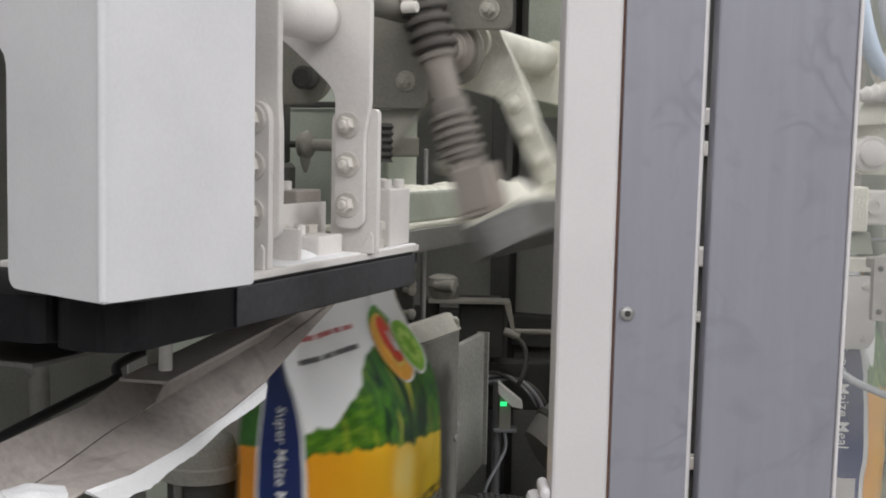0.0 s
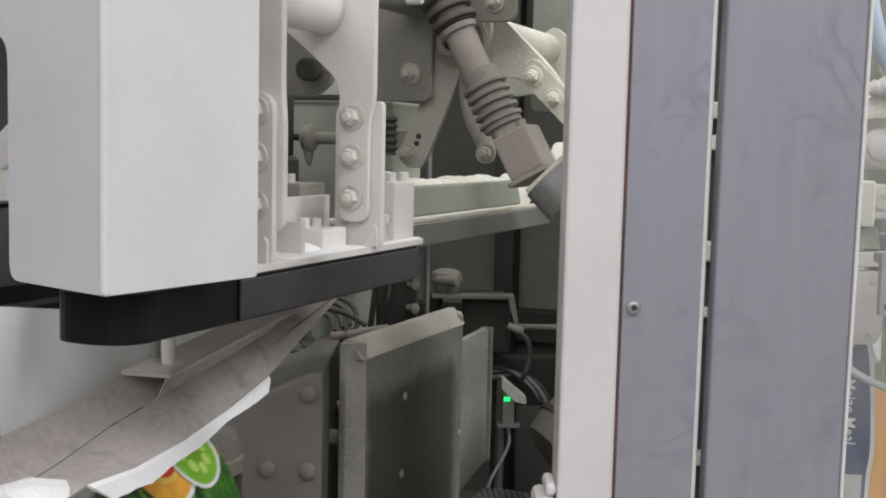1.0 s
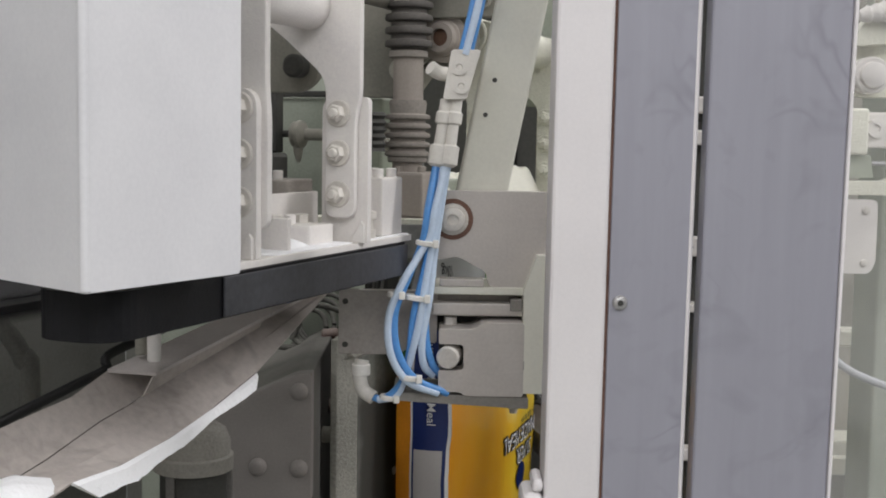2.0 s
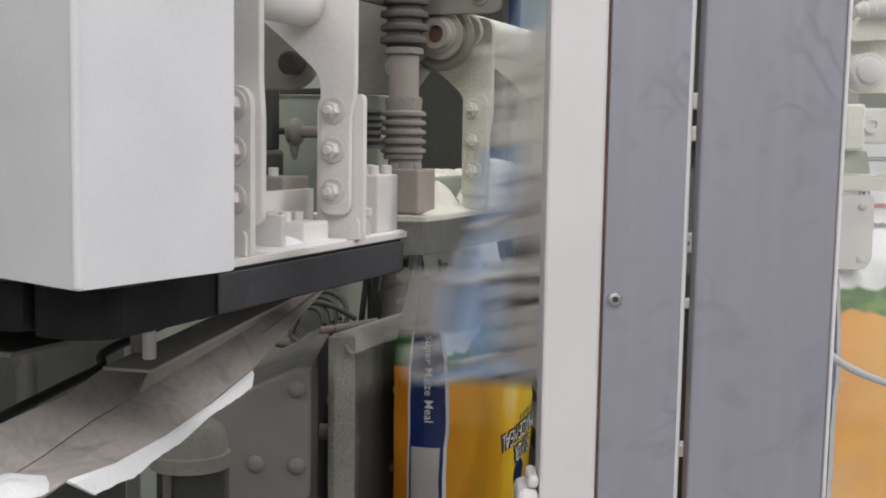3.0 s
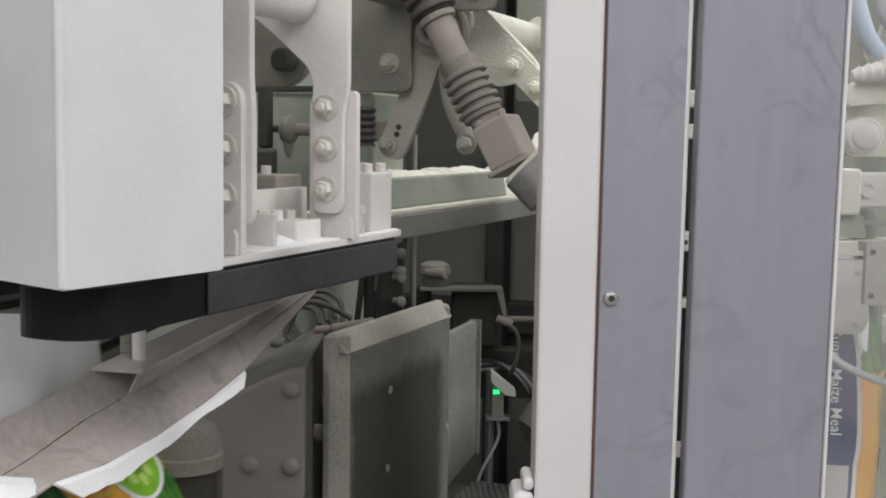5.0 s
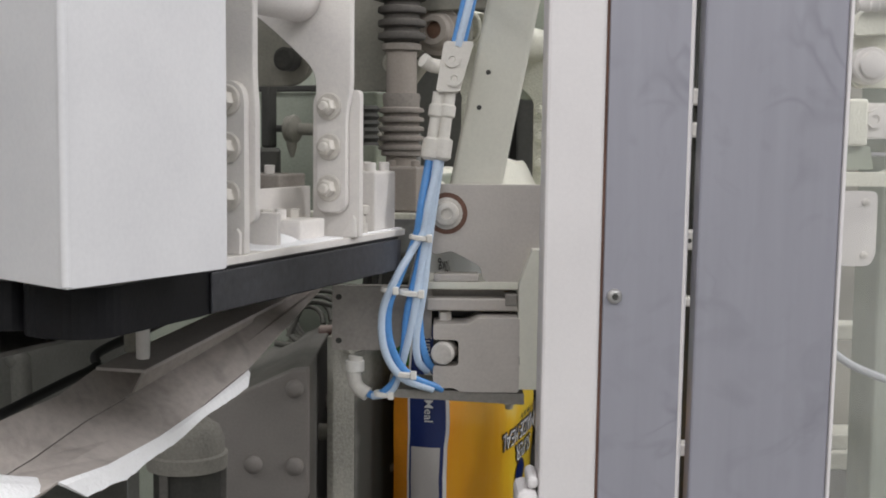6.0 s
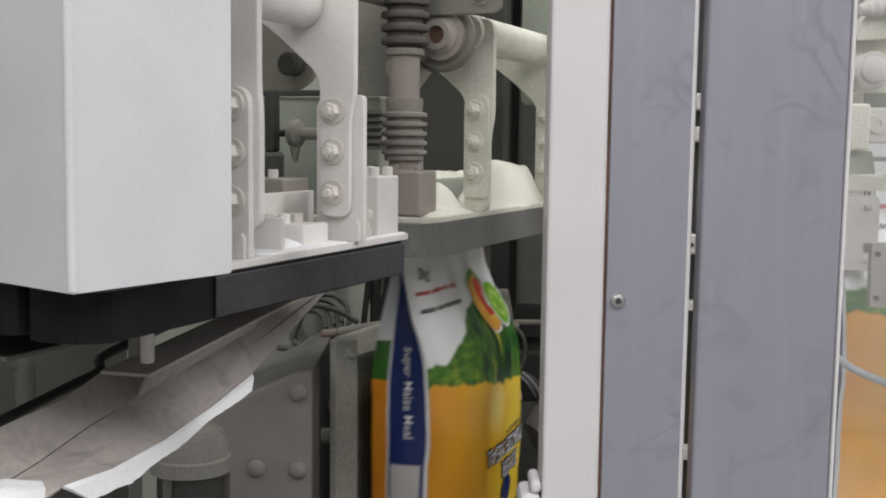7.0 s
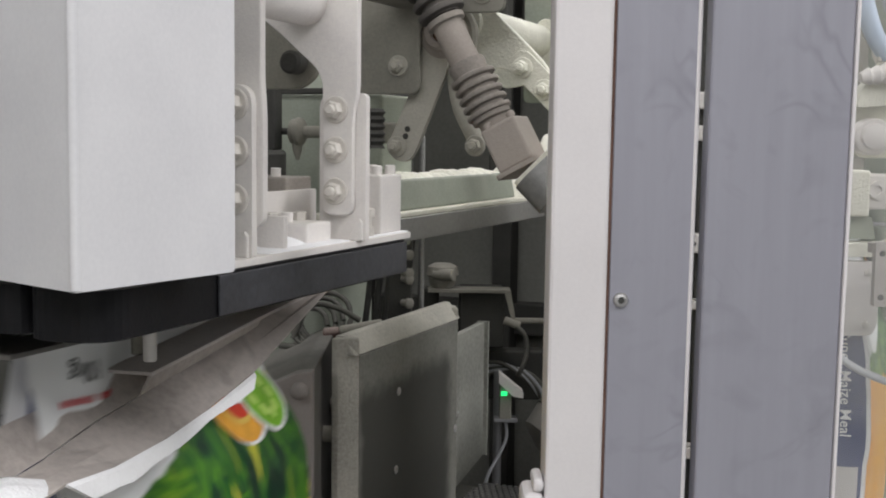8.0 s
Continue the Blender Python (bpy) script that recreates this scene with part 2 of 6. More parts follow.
def bag_front_material():
    """Printed paper of the bag: white head, band of green leaves, yellow to orange field. y runs across the face, z down from the top edge."""
    m = bpy.data.materials.new("bag_print")
    m.use_nodes = True
    n, l = m.node_tree.nodes, m.node_tree.links
    b = n["Principled BSDF"]
    b.inputs["Roughness"].default_value = 0.3
    tc = n.new("ShaderNodeTexCoord")
    sep = n.new("ShaderNodeSeparateXYZ")
    l.new(tc.outputs["UV"], sep.inputs[0])
    Y, Zr = sep.outputs[0], sep.outputs[1]

    def op(kind, a, c=None, clamp=False):
        x = n.new("ShaderNodeMath")
        x.operation, x.use_clamp = kind, clamp
        for i, s in enumerate((a, c)):
            if s is None:
                continue
            if isinstance(s, (int, float)):
                x.inputs[i].default_value = s
            else:
                l.new(s, x.inputs[i])
        return x.outputs[0]

    def noise_at(scale, detail, stretch=(1, 1, 1)):
        mp = n.new("ShaderNodeMapping")
        mp.inputs["Scale"].default_value = stretch
        l.new(tc.outputs["UV"], mp.inputs[0])
        t = n.new("ShaderNodeTexNoise")
        t.inputs["Scale"].default_value, t.inputs["Detail"].default_value = scale, detail
        l.new(mp.outputs[0], t.inputs["Vector"])
        return t.outputs["Fac"]

    def ramp(fac, *stops):
        r = n.new("ShaderNodeValToRGB")
        el = r.color_ramp.elements
        while len(el) < len(stops):
            el.new(0.5)
        for e, (p, c) in zip(el, stops):
            e.position, e.color = p, (*c, 1)
        l.new(fac, r.inputs[0])
        return r.outputs[0]

    def blend(fac, a, c):
        x = n.new("ShaderNodeMix")
        x.data_type = "RGBA"
        l.new(fac, x.inputs["Factor"]), l.new(a, x.inputs["A"]), l.new(c, x.inputs["B"])
        return x.outputs["Result"]

    def step(a, edge, soft):
        x = n.new("ShaderNodeMapRange")
        l.new(a, x.inputs[0])
        x.inputs[1].default_value, x.inputs[2].default_value = edge - soft, edge + soft
        return x.outputs[0]

    wob = op("MULTIPLY", op("SUBTRACT", noise_at(22, 1), 0.5), 0.030)
    # the green band starts low beside the near edge and climbs across the face
    climb = n.new("ShaderNodeMapRange")
    l.new(Y, climb.inputs[0])
    climb.interpolation_type = "SMOOTHSTEP"
    climb.inputs[1].default_value, climb.inputs[2].default_value = 0.06, 0.27
    climb.inputs[3].default_value, climb.inputs[4].default_value = 0.153, 0.080
    green_from = op("ADD", climb.outputs[0], wob)
    is_green = step(op("SUBTRACT", Zr, green_from), 0.0, 0.0025)
    wob2 = op("MULTIPLY", op("SUBTRACT", noise_at(26, 3, (1, 0.4, 1)), 0.5), 0.034)
    down = op("ADD", op("MULTIPLY", Y, 0.135), 0.178)
    is_yellow = step(op("SUBTRACT", Zr, op("ADD", wob2, down)), 0.0, 0.0025)
    # long leaf blades: bent streaks of dark and bright green with a few yellow ones
    turn = n.new("ShaderNodeMapping")
    turn.inputs["Rotation"].default_value = (0, 0, radians(28))
    turn.inputs["Scale"].default_value = (2.6, 0.75, 1)
    l.new(tc.outputs["UV"], turn.inputs[0])
    blade = n.new("ShaderNodeTexNoise")
    blade.inputs["Scale"].default_value, blade.inputs["Detail"].default_value, blade.inputs["Distortion"].default_value = 13, 2.5, 1.1
    l.new(turn.outputs[0], blade.inputs["Vector"])
    greens = ramp(blade.outputs["Fac"], (0.36, (0.004, 0.030, 0.016)), (0.43, (0.012, 0.085, 0.020)), (0.49, (0.090, 0.27, 0.018)), (0.53, (0.006, 0.055, 0.022)), (0.59, (0.03, 0.16, 0.02)), (0.645, (0.62, 0.58, 0.06)))
    # a broad bright leaf lies along the near side of the band
    near = n.new("ShaderNodeMapRange")
    near.interpolation_type = "SMOOTHSTEP"
    l.new(op("ADD", Y, op("MULTIPLY", noise_at(16, 2), 0.10)), near.inputs[0])
    near.inputs[1].default_value, near.inputs[2].default_value = 0.24, 0.18
    near.inputs[4].default_value = 0.8
    bright = ramp(noise_at(30, 3, (0.6, 2.2, 1)), (0.38, (0.018, 0.10, 0.008)), (0.5, (0.075, 0.22, 0.012)), (0.62, (0.17, 0.32, 0.02)))
    greens = blend(near.outputs[0], greens, bright)
    soft = noise_at(7, 2, (1, 0.6, 1))
    field = ramp(op("ADD", op("MULTIPLY", Y, 1.6), op("MULTIPLY", soft, 0.55)), (0.22, (0.80, 0.30, 0.012)), (0.5, (0.88, 0.45, 0.015)), (0.72, (0.92, 0.58, 0.03)), (0.95, (0.94, 0.70, 0.06)))
    # highlight painted into the print: pale ellipse on a husk, just under the leaves
    hy = op("DIVIDE", op("SUBTRACT", Y, 0.235), 0.048)
    hd = op("DIVIDE", op("SUBTRACT", op("ADD", Zr, op("MULTIPLY", Y, -0.25)), 0.185), 0.055)
    round_off = op("ADD", op("MULTIPLY", hy, hy), op("MULTIPLY", hd, hd))
    husk_highlight = n.new("ShaderNodeMapRange")
    l.new(op("ADD", round_off, op("MULTIPLY", noise_at(24, 2), 0.7)), husk_highlight.inputs[0])
    husk_highlight.inputs[1].default_value, husk_highlight.inputs[2].default_value, husk_highlight.inputs[3].default_value, husk_highlight.inputs[4].default_value = 1.3, 0.2, 0.0, 0.75
    field = blend(husk_highlight.outputs[0], field, ramp(soft, (0.3, (0.90, 0.74, 0.22)), (0.7, (0.94, 0.84, 0.42))))
    white = ramp(noise_at(6, 2), (0.3, (0.82, 0.83, 0.83)), (0.7, (0.88, 0.89, 0.89)))
    col = blend(is_yellow, blend(is_green, white, greens), field)
    l.new(col, b.inputs["Base Color"])
    bp = n.new("ShaderNodeBump")
    bp.inputs["Strength"].default_value, bp.inputs["Distance"].default_value = 0.35, 0.006
    l.new(noise_at(20, 3, (1, 0.45, 1)), bp.inputs["Height"])
    l.new(bp.outputs[0], b.inputs["Normal"])
    return m


BAG_FRONT = bag_front_material()

# ---- building helpers ----
BASE = {}


def thing(name, label, category, base=(0, 0, 0), ref=MACH, group="", kind=""):
    """An Empty at the thing's base; its parts are written in the coordinates of ref."""
    ob = new(name)
    ob.empty_display_size = 0.02
    ob.matrix_world = ref @ Matrix.Translation(base)
    BASE[ob.name] = Vector(base)
    return tagged(ob, label, category, group, kind)


def part(name, bm, mat, parent=None, label="", smooth=False):
    me = bpy.data.meshes.new(name)
    bmesh.ops.recalc_face_normals(bm, faces=bm.faces)
    base = BASE.get(parent.name, Vector()) if parent else Vector()
    bmesh.ops.translate(bm, verts=bm.verts, vec=-base)
    if smooth:
        for f in bm.faces:
            f.smooth = True
        for e in bm.edges:
            if len(e.link_faces) == 2 and e.calc_face_angle(0) > 0.7:
                e.smooth = False
    bm.to_mesh(me)
    bm.free()
    me.materials.append(mat)
    ob = new(name, me)
    if parent:
        ob.parent = parent
        BASE[ob.name] = base if parent.type == "EMPTY" else Vector(base)
    if label:
        ob["label"] = label
    return ob


def shared(name, mesh, parent, at, turn=None):
    """One more piece on a shared mesh."""
    ob = new(name, mesh)
    ob.parent = parent
    ob.matrix_basis = Matrix.Translation(Vector(at) - BASE.get(parent.name, Vector())) @ (turn or Matrix.Identity(4))
    return ob


def prism(points, axis, a, b, bevel=0.0015, segs=2, bm=None):
    """A polygon pulled out along an axis. axis x: points (y, z); y: (x, z); z: (x, y)."""
    own = bm is None
    bm = bm or bmesh.new()
    put = {"x": lambda p, c: (c, p[0], p[1]), "y": lambda p, c: (p[0], c, p[1]), "z": lambda p, c: (p[0], p[1], c)}[axis]
    lo = [bm.verts.new(put(p, a)) for p in points]
    hi = [bm.verts.new(put(p, b)) for p in points]
    faces = [bm.faces.new(lo), bm.faces.new(hi[::-1])]
    k = len(points)
    for i in range(k):
        faces.append(bm.faces.new((lo[i], hi[i], hi[(i + 1) % k], lo[(i + 1) % k])))
    bmesh.ops.recalc_face_normals(bm, faces=faces)
    if bevel:
        edges = list({e for f in faces for e in f.edges})
        bmesh.ops.bevel(bm, geom=edges, offset=bevel, segments=segs, profile=0.5, affect="EDGES", clamp_overlap=True)
    return bm


def box(x0, x1, y0, y1, z0, z1, bevel=0.0015, bm=None):
    return prism([(x0, y0), (x1, y0), (x1, y1), (x0, y1)], "z", z0, z1, bevel, 2, bm)


def rounded(points, radius, steps=5):
    """The polygon with its corners rounded; radius is one number or one for each corner."""
    out = []
    k = len(points)
    for i, p in enumerate(points):
        r = radius[i] if isinstance(radius, (list, tuple)) else radius
        p = Vector(p)
        if not r:
            out.append(tuple(p))
            continue
        a, b = Vector(points[i - 1]) - p, Vector(points[(i + 1) % k]) - p
        r = min(r, a.length * 0.45, b.length * 0.45)
        s, e = p + a.normalized() * r, p + b.normalized() * r
        for j in range(steps + 1):
            t = j / steps
            out.append(tuple(s * (1 - t) ** 2 + p * 2 * t * (1 - t) + e * t * t))
    return out


def lathe(profile, start, end, sides=24, bm=None):
    """A turned body: profile of (distance along, radius) from start towards end."""
    bm = bm or bmesh.new()
    start, end = Vector(start), Vector(end)
    d = (end - start).normalized()
    a = d.orthogonal().normalized()
    b = d.cross(a)
    rings = []
    for s, r in profile:
        c = start + d * s
        rings.append([bm.verts.new(c + (a * math.cos(2 * math.pi * i / sides) + b * math.sin(2 * math.pi * i / sides)) * max(r, 1e-4)) for i in range(sides)])
    for p, q in zip(rings, rings[1:]):
        for i in range(sides):
            bm.faces.new((p[i], p[(i + 1) % sides], q[(i + 1) % sides], q[i]))
    bm.faces.new(rings[0][::-1]), bm.faces.new(rings[-1])
    return bm


def rod(start, end, r, sides=20, soft=0.001, bm=None):
    n = (Vector(end) - Vector(start)).length
    soft = min(soft, n * 0.3, r * 0.5)
    return lathe([(0, r - soft), (soft, r), (n - soft, r), (n, r - soft)], start, end, sides, bm)


def hose(points, r, sides=10, steps=8, bm=None):
    """A bent hose or cable through the points."""
    bm = bm or bmesh.new()
    p = [Vector(q) for q in points]
    p = [2 * p[0] - p[1]] + p + [2 * p[-1] - p[-2]]
    line = []
    for i in range(1, len(p) - 2):
        for j in range(steps):
            t = j / steps
            line.append(0.5 * (2 * p[i] + (p[i + 1] - p[i - 1]) * t + (2 * p[i - 1] - 5 * p[i] + 4 * p[i + 1] - p[i + 2]) * t * t + (3 * p[i] - p[i - 1] - 3 * p[i + 1] + p[i + 2]) * t ** 3))
    line.append(p[-2])
    a = (line[1] - line[0]).orthogonal().normalized()
    rings = []
    for i, c in enumerate(line):
        d = (line[min(i + 1, len(line) - 1)] - line[max(i - 1, 0)]).normalized()
        a = (a - d * a.dot(d)).normalized()
        b = d.cross(a)
        rings.append([bm.verts.new(c + (a * math.cos(2 * math.pi * k / sides) + b * math.sin(2 * math.pi * k / sides)) * r) for k in range(sides)])
    for u, w in zip(rings, rings[1:]):
        for k in range(sides):
            bm.faces.new((u[k], u[(k + 1) % sides], w[(k + 1) % sides], w[k]))
    bm.faces.new(rings[0][::-1]), bm.faces.new(rings[-1])
    return bm


def sheet(quad_rows, thick):
    """A folded sheet from rows of points, given some thickness."""
    bm = bmesh.new()
    rows = [[bm.verts.new(p) for p in r] for r in quad_rows]
    for a, b in zip(rows, rows[1:]):
        for i in range(len(a) - 1):
            bm.faces.new((a[i], a[i + 1], b[i + 1], b[i]))
    bmesh.ops.recalc_face_normals(bm, faces=bm.faces)
    bmesh.ops.solidify(bm, geom=bm.faces, thickness=thick)
    return bm


def mesh_of(bm, name, mat, smooth=True):
    ob = part(name, bm, mat, None, "", smooth)
    me = ob.data
    bpy.data.objects.remove(ob)
    return me


def bolt_mesh(name, r, mat):
    """Hexagon screw with washer and protruding thread, facing -y."""
    bm = lathe([(0, r), (r * 0.12, r * 1.0), (r * 0.2, r * 0.93)], (0, 0, 0), (0, -1, 0), 24)
    lathe([(r * 0.2, r * 0.66), (r * 0.72, r * 0.66), (r * 0.84, r * 0.55)], (0, 0, 0), (0, -1, 0), 6, bm)
    lathe([(r * 0.84, r * 0.36), (r * 1.15, r * 0.36), (r * 1.22, r * 0.28)], (0, 0, 0), (0, -1, 0), 16, bm)
    return mesh_of(bm, name, mat)


BOLT = bolt_mesh("bolt", 0.0125, BOLT_M)
BOLT_DUSTY = bolt_mesh("bolt", 0.0125, WHITE_CAKED)
LEVER_M = material("lever_paint", (0.40, 0.385, 0.33), 0.75, dust=0.4, dust_colour=(0.56, 0.54, 0.46), wear=0.18, bump=0.4)
BOLT_GREY = bolt_mesh("bolt", 0.0125, LEVER_M)


def cap_screw_mesh():
    bm = lathe([(0, 0.0055), (0.008, 0.0055), (0.009, 0.0045)], (0, 0, 0), (0, 0, 1), 12)
    return mesh_of(bm, "screw", WHITE_DUSTY)


CAP_SCREW = cap_screw_mesh()


def heap(cx, cy, z, rx, ry, h, seed, mat, parent, name="flour", label=""):
    """A loose heap of flour with an uneven outline."""
    bm = bmesh.new()
    n = 28
    grid = []
    for i in range(n + 1):
        row = []
        for j in range(n + 1):
            x, y = 2 * i / n - 1, 2 * j / n - 1
            d = math.hypot(x, y)
            k = max(0.0, 1 - d * (1 + 0.18 * noise.noise((x * 2 + seed, y * 2, 0))))
            zz = h * (1 - (1 - min(1.0, k * 1.25)) ** 2) * (1 + 0.22 * noise.noise((x * 3, y * 3, seed)))
            if d > 1:
                x, y = x / d, y / d
            row.append(bm.verts.new((cx + x * rx, cy + y * ry, z - 0.002 + zz)))
        grid.append(row)
    for i in range(n):
        for j in range(n):
            bm.faces.new((grid[i][j], grid[i + 1][j], grid[i + 1][j + 1], grid[i][j + 1]))
    bmesh.ops.remove_doubles(bm, verts=bm.verts, dist=1e-5)
    return part(name, bm, mat, parent, label, True)


# ---- the hall: floor, walls and ceiling round the machine ----
def slab(name, x0, x1, y0, y1, z0, z1, mat, label, category):
    return tagged(part(name, box(x0, x1, y0, y1, z0, z1, 0), mat), label, category, "", "structure")


slab("floor", -6, 6, -4, 7, -0.2, 0, HALL_FLOOR, "grey sealed concrete factory floor", "floor")
slab("ceiling", -6, 6, -4, 7, 4.0, 4.2, HALL_CEIL, "pale factory hall ceiling", "ceiling")
slab("wall_south", -6, 6, -4.2, -4, 0, 4, HALL_WALL, "pale painted factory hall wall", "wall")
slab("wall_north", -6, 6, 7, 7.2, 0, 4, HALL_WALL, "pale painted factory hall wall", "wall")
slab("wall_west", -6.2, -6, -4, 7, 0, 4, HALL_WALL, "pale painted factory hall wall", "wall")
slab("wall_east", 6, 6.2, -4, 7, 0, 4, HALL_WALL, "pale painted factory hall wall", "wall")

# ---- the machine's cabinet: back and side panels, and an unseen light-blocking roof ----
def cabinet():
    t = thing("machine_cabinet", "grey dusty steel cabinet round the packing machine", "cabinet", (-0.75, 2.0, 0.0))
    part("back_panel", box(-2.2, 1.6, 3.0, 3.03, 0.0, 2.4, 0.003), WALL_GREY, t)
    part("side_panel", box(-2.23, -2.2, 0.9, 3.0, 0.0, 2.4, 0.003), WALL_GREY, t)
    # unseen roof, added to keep the hall lamps' light out of the cabinet
    part("roof_light_block", box(-2.2, 0.35, 1.15, 3.03, 2.4, 2.43, 0.003), WALL_GREY, t)
    part("cross_beam", box(-2.19, 1.6, 2.94, 2.999, 1.05, 1.13, 0.004), DARK, t)
    for v in (-1.42, -1.02, -0.62):
        part("upright", box(v, v + 0.05, 2.9, 2.96, 0.0, 2.39, 0.004), DARK, t)
    # the column that carries the clamps, and the dark frame round it
    part("column", box(-1.25, -0.95, 1.75, 2.05, 0.0, 2.39, 0.006), GREEN_GREY, t)
    part("base_box", box(-1.5, -0.6, 1.5, 2.7, 0.0, 0.72, 0.008), WALL_GREY, t)
    return t


cabinet()


# ---- closed clamp with its white cover, over the chute ----
def cover():
    t = thing("clamp_cover", "white painted sheet-steel cover bolted over the clamp", "machine cover", (-0.53, 0.65, 1.4505))
    pts = rounded([(-0.34, 1.85), (0.0, 1.85), (0.0, 1.4505), (-0.117, 1.4505), (-0.117, 1.617), (-0.34, 1.617)], [0, 0, 0.002, 0.012, 0.02, 0.01])
    bm = prism(pts, "y", 0.0, 0.004, 0.001)
    bmesh.ops.transform(bm, matrix=pose(-0.473, 0.617, 0, 0, 0, -20), verts=bm.verts)
    part("front_sheet", bm, WHITE, t)
    pts = rounded([(0.0, 1.4505), (0.148, 1.4505), (0.148, 1.85), (0.0, 1.85)], [0.0, 0.004, 0, 0])
    bm = prism(pts, "x", -0.004, 0.0, 0.001)
    bmesh.ops.transform(bm, matrix=pose(-0.473, 0.617, 0, 0, 0, -8.4), verts=bm.verts)
    part("side_sheet", bm, WHITE, t)
    part("folded_corner", rod((-0.4752, 0.6190, 1.4515), (-0.4752, 0.6190, 1.85), 0.0034, 16, 0.0005), WHITE, t, "", True)
    part("mounting_strip", box(-0.60, -0.458, 0.752, 0.756, 1.72, 1.85, 0), WHITE, t)
    return t


cover()


def bracket_points(v0, z0, top, foot=0.013):
    """Outline of a clamp bracket: a straight foot that leans out to the pivot tube."""
    return rounded([(v0 - 0.018, z0), (v0 + foot, z0), (v0 + foot, z0 + 0.09), (v0 + 0.018, z0 + 0.115), (v0 + 0.018, top), (v0 - 0.10, top), (v0 - 0.10, top - 0.028), (v0 - 0.060, top - 0.058), (v0 - 0.018, top - 0.094)],
                   [0.011, 0.011, 0.01, 0.01, 0.016, 0.01, 0.01, 0.006, 0.014])


def clamp(name, label, us, z, v_rim, u0, u1, metal, bolt, rim_mat, base):
    """Half of a bag clamp: a dark-edged plate, rounded at its near end, with two upright brackets on a pivot tube."""
    t = thing(name, label, "bag clamp", base)
    back, rim_back = v_rim - 0.16, v_rim - 0.068
    pts = rounded([(v_rim, u0), (v_rim, u1 - 0.021), (rim_back, u1 - 0.021), (rim_back, u0)], [0.045, 0.004, 0.004, 0.03], 8)
    part("edge_bar", prism(pts, "z", z - 0.037, z - 0.003, 0.002), rim_mat, t, "dark steel edge bar")
    pts = rounded([(v_rim - 0.002, u0 + 0.16), (v_rim - 0.002, u1), (back + 0.003, u1), (back + 0.003, u0 + 0.16)], 0.004)
    part("top_plate", prism(pts, "z", z - 0.003, z + 0.003, 0.001), metal, t)
    # the near bracket has its foot strip in front, the far one behind
    for u, front in zip(us, (True, False)):
        bracket = part("bracket", prism(bracket_points(-0.503, z + 0.026, z + 0.25, 0.020 if front else 0.013), "y", u - 0.006, u + 0.002, 0.0015), metal, t)
        s0, s1 = (u - 0.014, u - 0.0062) if front else (u + 0.0022, u + 0.010)
        right = -0.4885 if front else -0.480
        part("backing_strip", prism(rounded([(-0.528, z + 0.003), (right, z + 0.003), (right, z + 0.139), (-0.528, z + 0.139)], [0.001, 0.002, 0.017 if front else 0.006, 0.014]), "y", s0, s1, 0.0012), metal, t)
        part("foot_rib", prism([(right - 0.017, z + 0.003), (right - 0.002, z + 0.003), (right - 0.002, z + 0.020), (right - 0.005, z + 0.024)], "y", s0 - 0.004, s0 - 0.0002, 0.001), metal, t)
        for zz in (0.0485, 0.0865, 0.1235):
            shared("bolt", bolt, bracket, (-0.504 if front else -0.507, (s0 if front else u - 0.006), z + zz))
    part("pivot_tube", rod((-0.537, us[0] + 0.0025, z + 0.2225), (-0.537, us[1] - 0.0065, z + 0.2225), 0.022, 28, 0.002), metal, t, "", True)
    part("tube_stub", rod((-0.537, us[1] + 0.0025, z + 0.2225), (-0.537, us[1] + 0.05, z + 0.2225), 0.022, 28, 0.002), metal, t, "", True)
    return t


left_clamp = clamp("bag_clamp", "white painted closed bag clamp with a dark edge bar", (0.862, 1.034), 1.4485, -0.485, 0.655, 1.160, WHITE_DUSTY, BOLT, DARK_RIM,
                   (-0.55, 0.95, 1.4105))
part("web", box(-0.60, -0.50, 0.92, 0.926, 1.4515, 1.480, 0.001), WHITE_DUSTY, left_clamp)
part("web", box(-0.600, -0.594, 0.87, 1.155, 1.4515, 1.493, 0.001), WHITE_DUSTY, left_clamp)
small_block = part("small_block", box(-0.560, -0.508, 0.975, 1.022, 1.4515, 1.470, 0.002), WHITE_DUSTY, left_clamp)
shared("screw", CAP_SCREW, small_block, (-0.535, 0.987, 1.470))
step_block = part("step_block", box(-0.556, -0.497, 1.106, 1.156, 1.4515, 1.5105, 0.002), WHITE_DUSTY, left_clamp)
for v in (-0.547, -0.526, -0.506):
    for u in (1.115, 1.147):
        shared("screw", CAP_SCREW, step_block, (v, u, 1.5105))
part("stud_bolt", lathe([(0, 0.0075), (0.010, 0.0075), (0.0101, 0.0055), (0.020, 0.0055), (0.0201, 0.0085), (0.027, 0.0085), (0.028, 0.006)], (-0.498, 1.076, 1.4515), (-0.498, 1.076, 2), 12), BOLT_M, left_clamp, "upright stud with a nut", True)
for v, u in ((-0.552, 0.99), (-0.538, 1.015)):
    part("nut", lathe([(0, 0.0075), (0.007, 0.0075), (0.008, 0.006)], (v, u, 1.4700), (v, u, 2), 6), BOLT_M, left_clamp)
DRIVE_BROWN = material("brown_dusty_block", (0.20, 0.17, 0.15), 0.65, dust=0.5, dust_colour=(0.48, 0.45, 0.40), wear=0.2, bump=0.3)
rear_block = part("rear_block", box(-0.72, -0.60, 1.10, 1.155, 1.4515, 1.506, 0.002), DRIVE_BROWN, left_clamp)
for v in (-0.71, -0.68, -0.65, -0.62):
    shared("screw", CAP_SCREW, rear_block, (v, 1.115, 1.506))
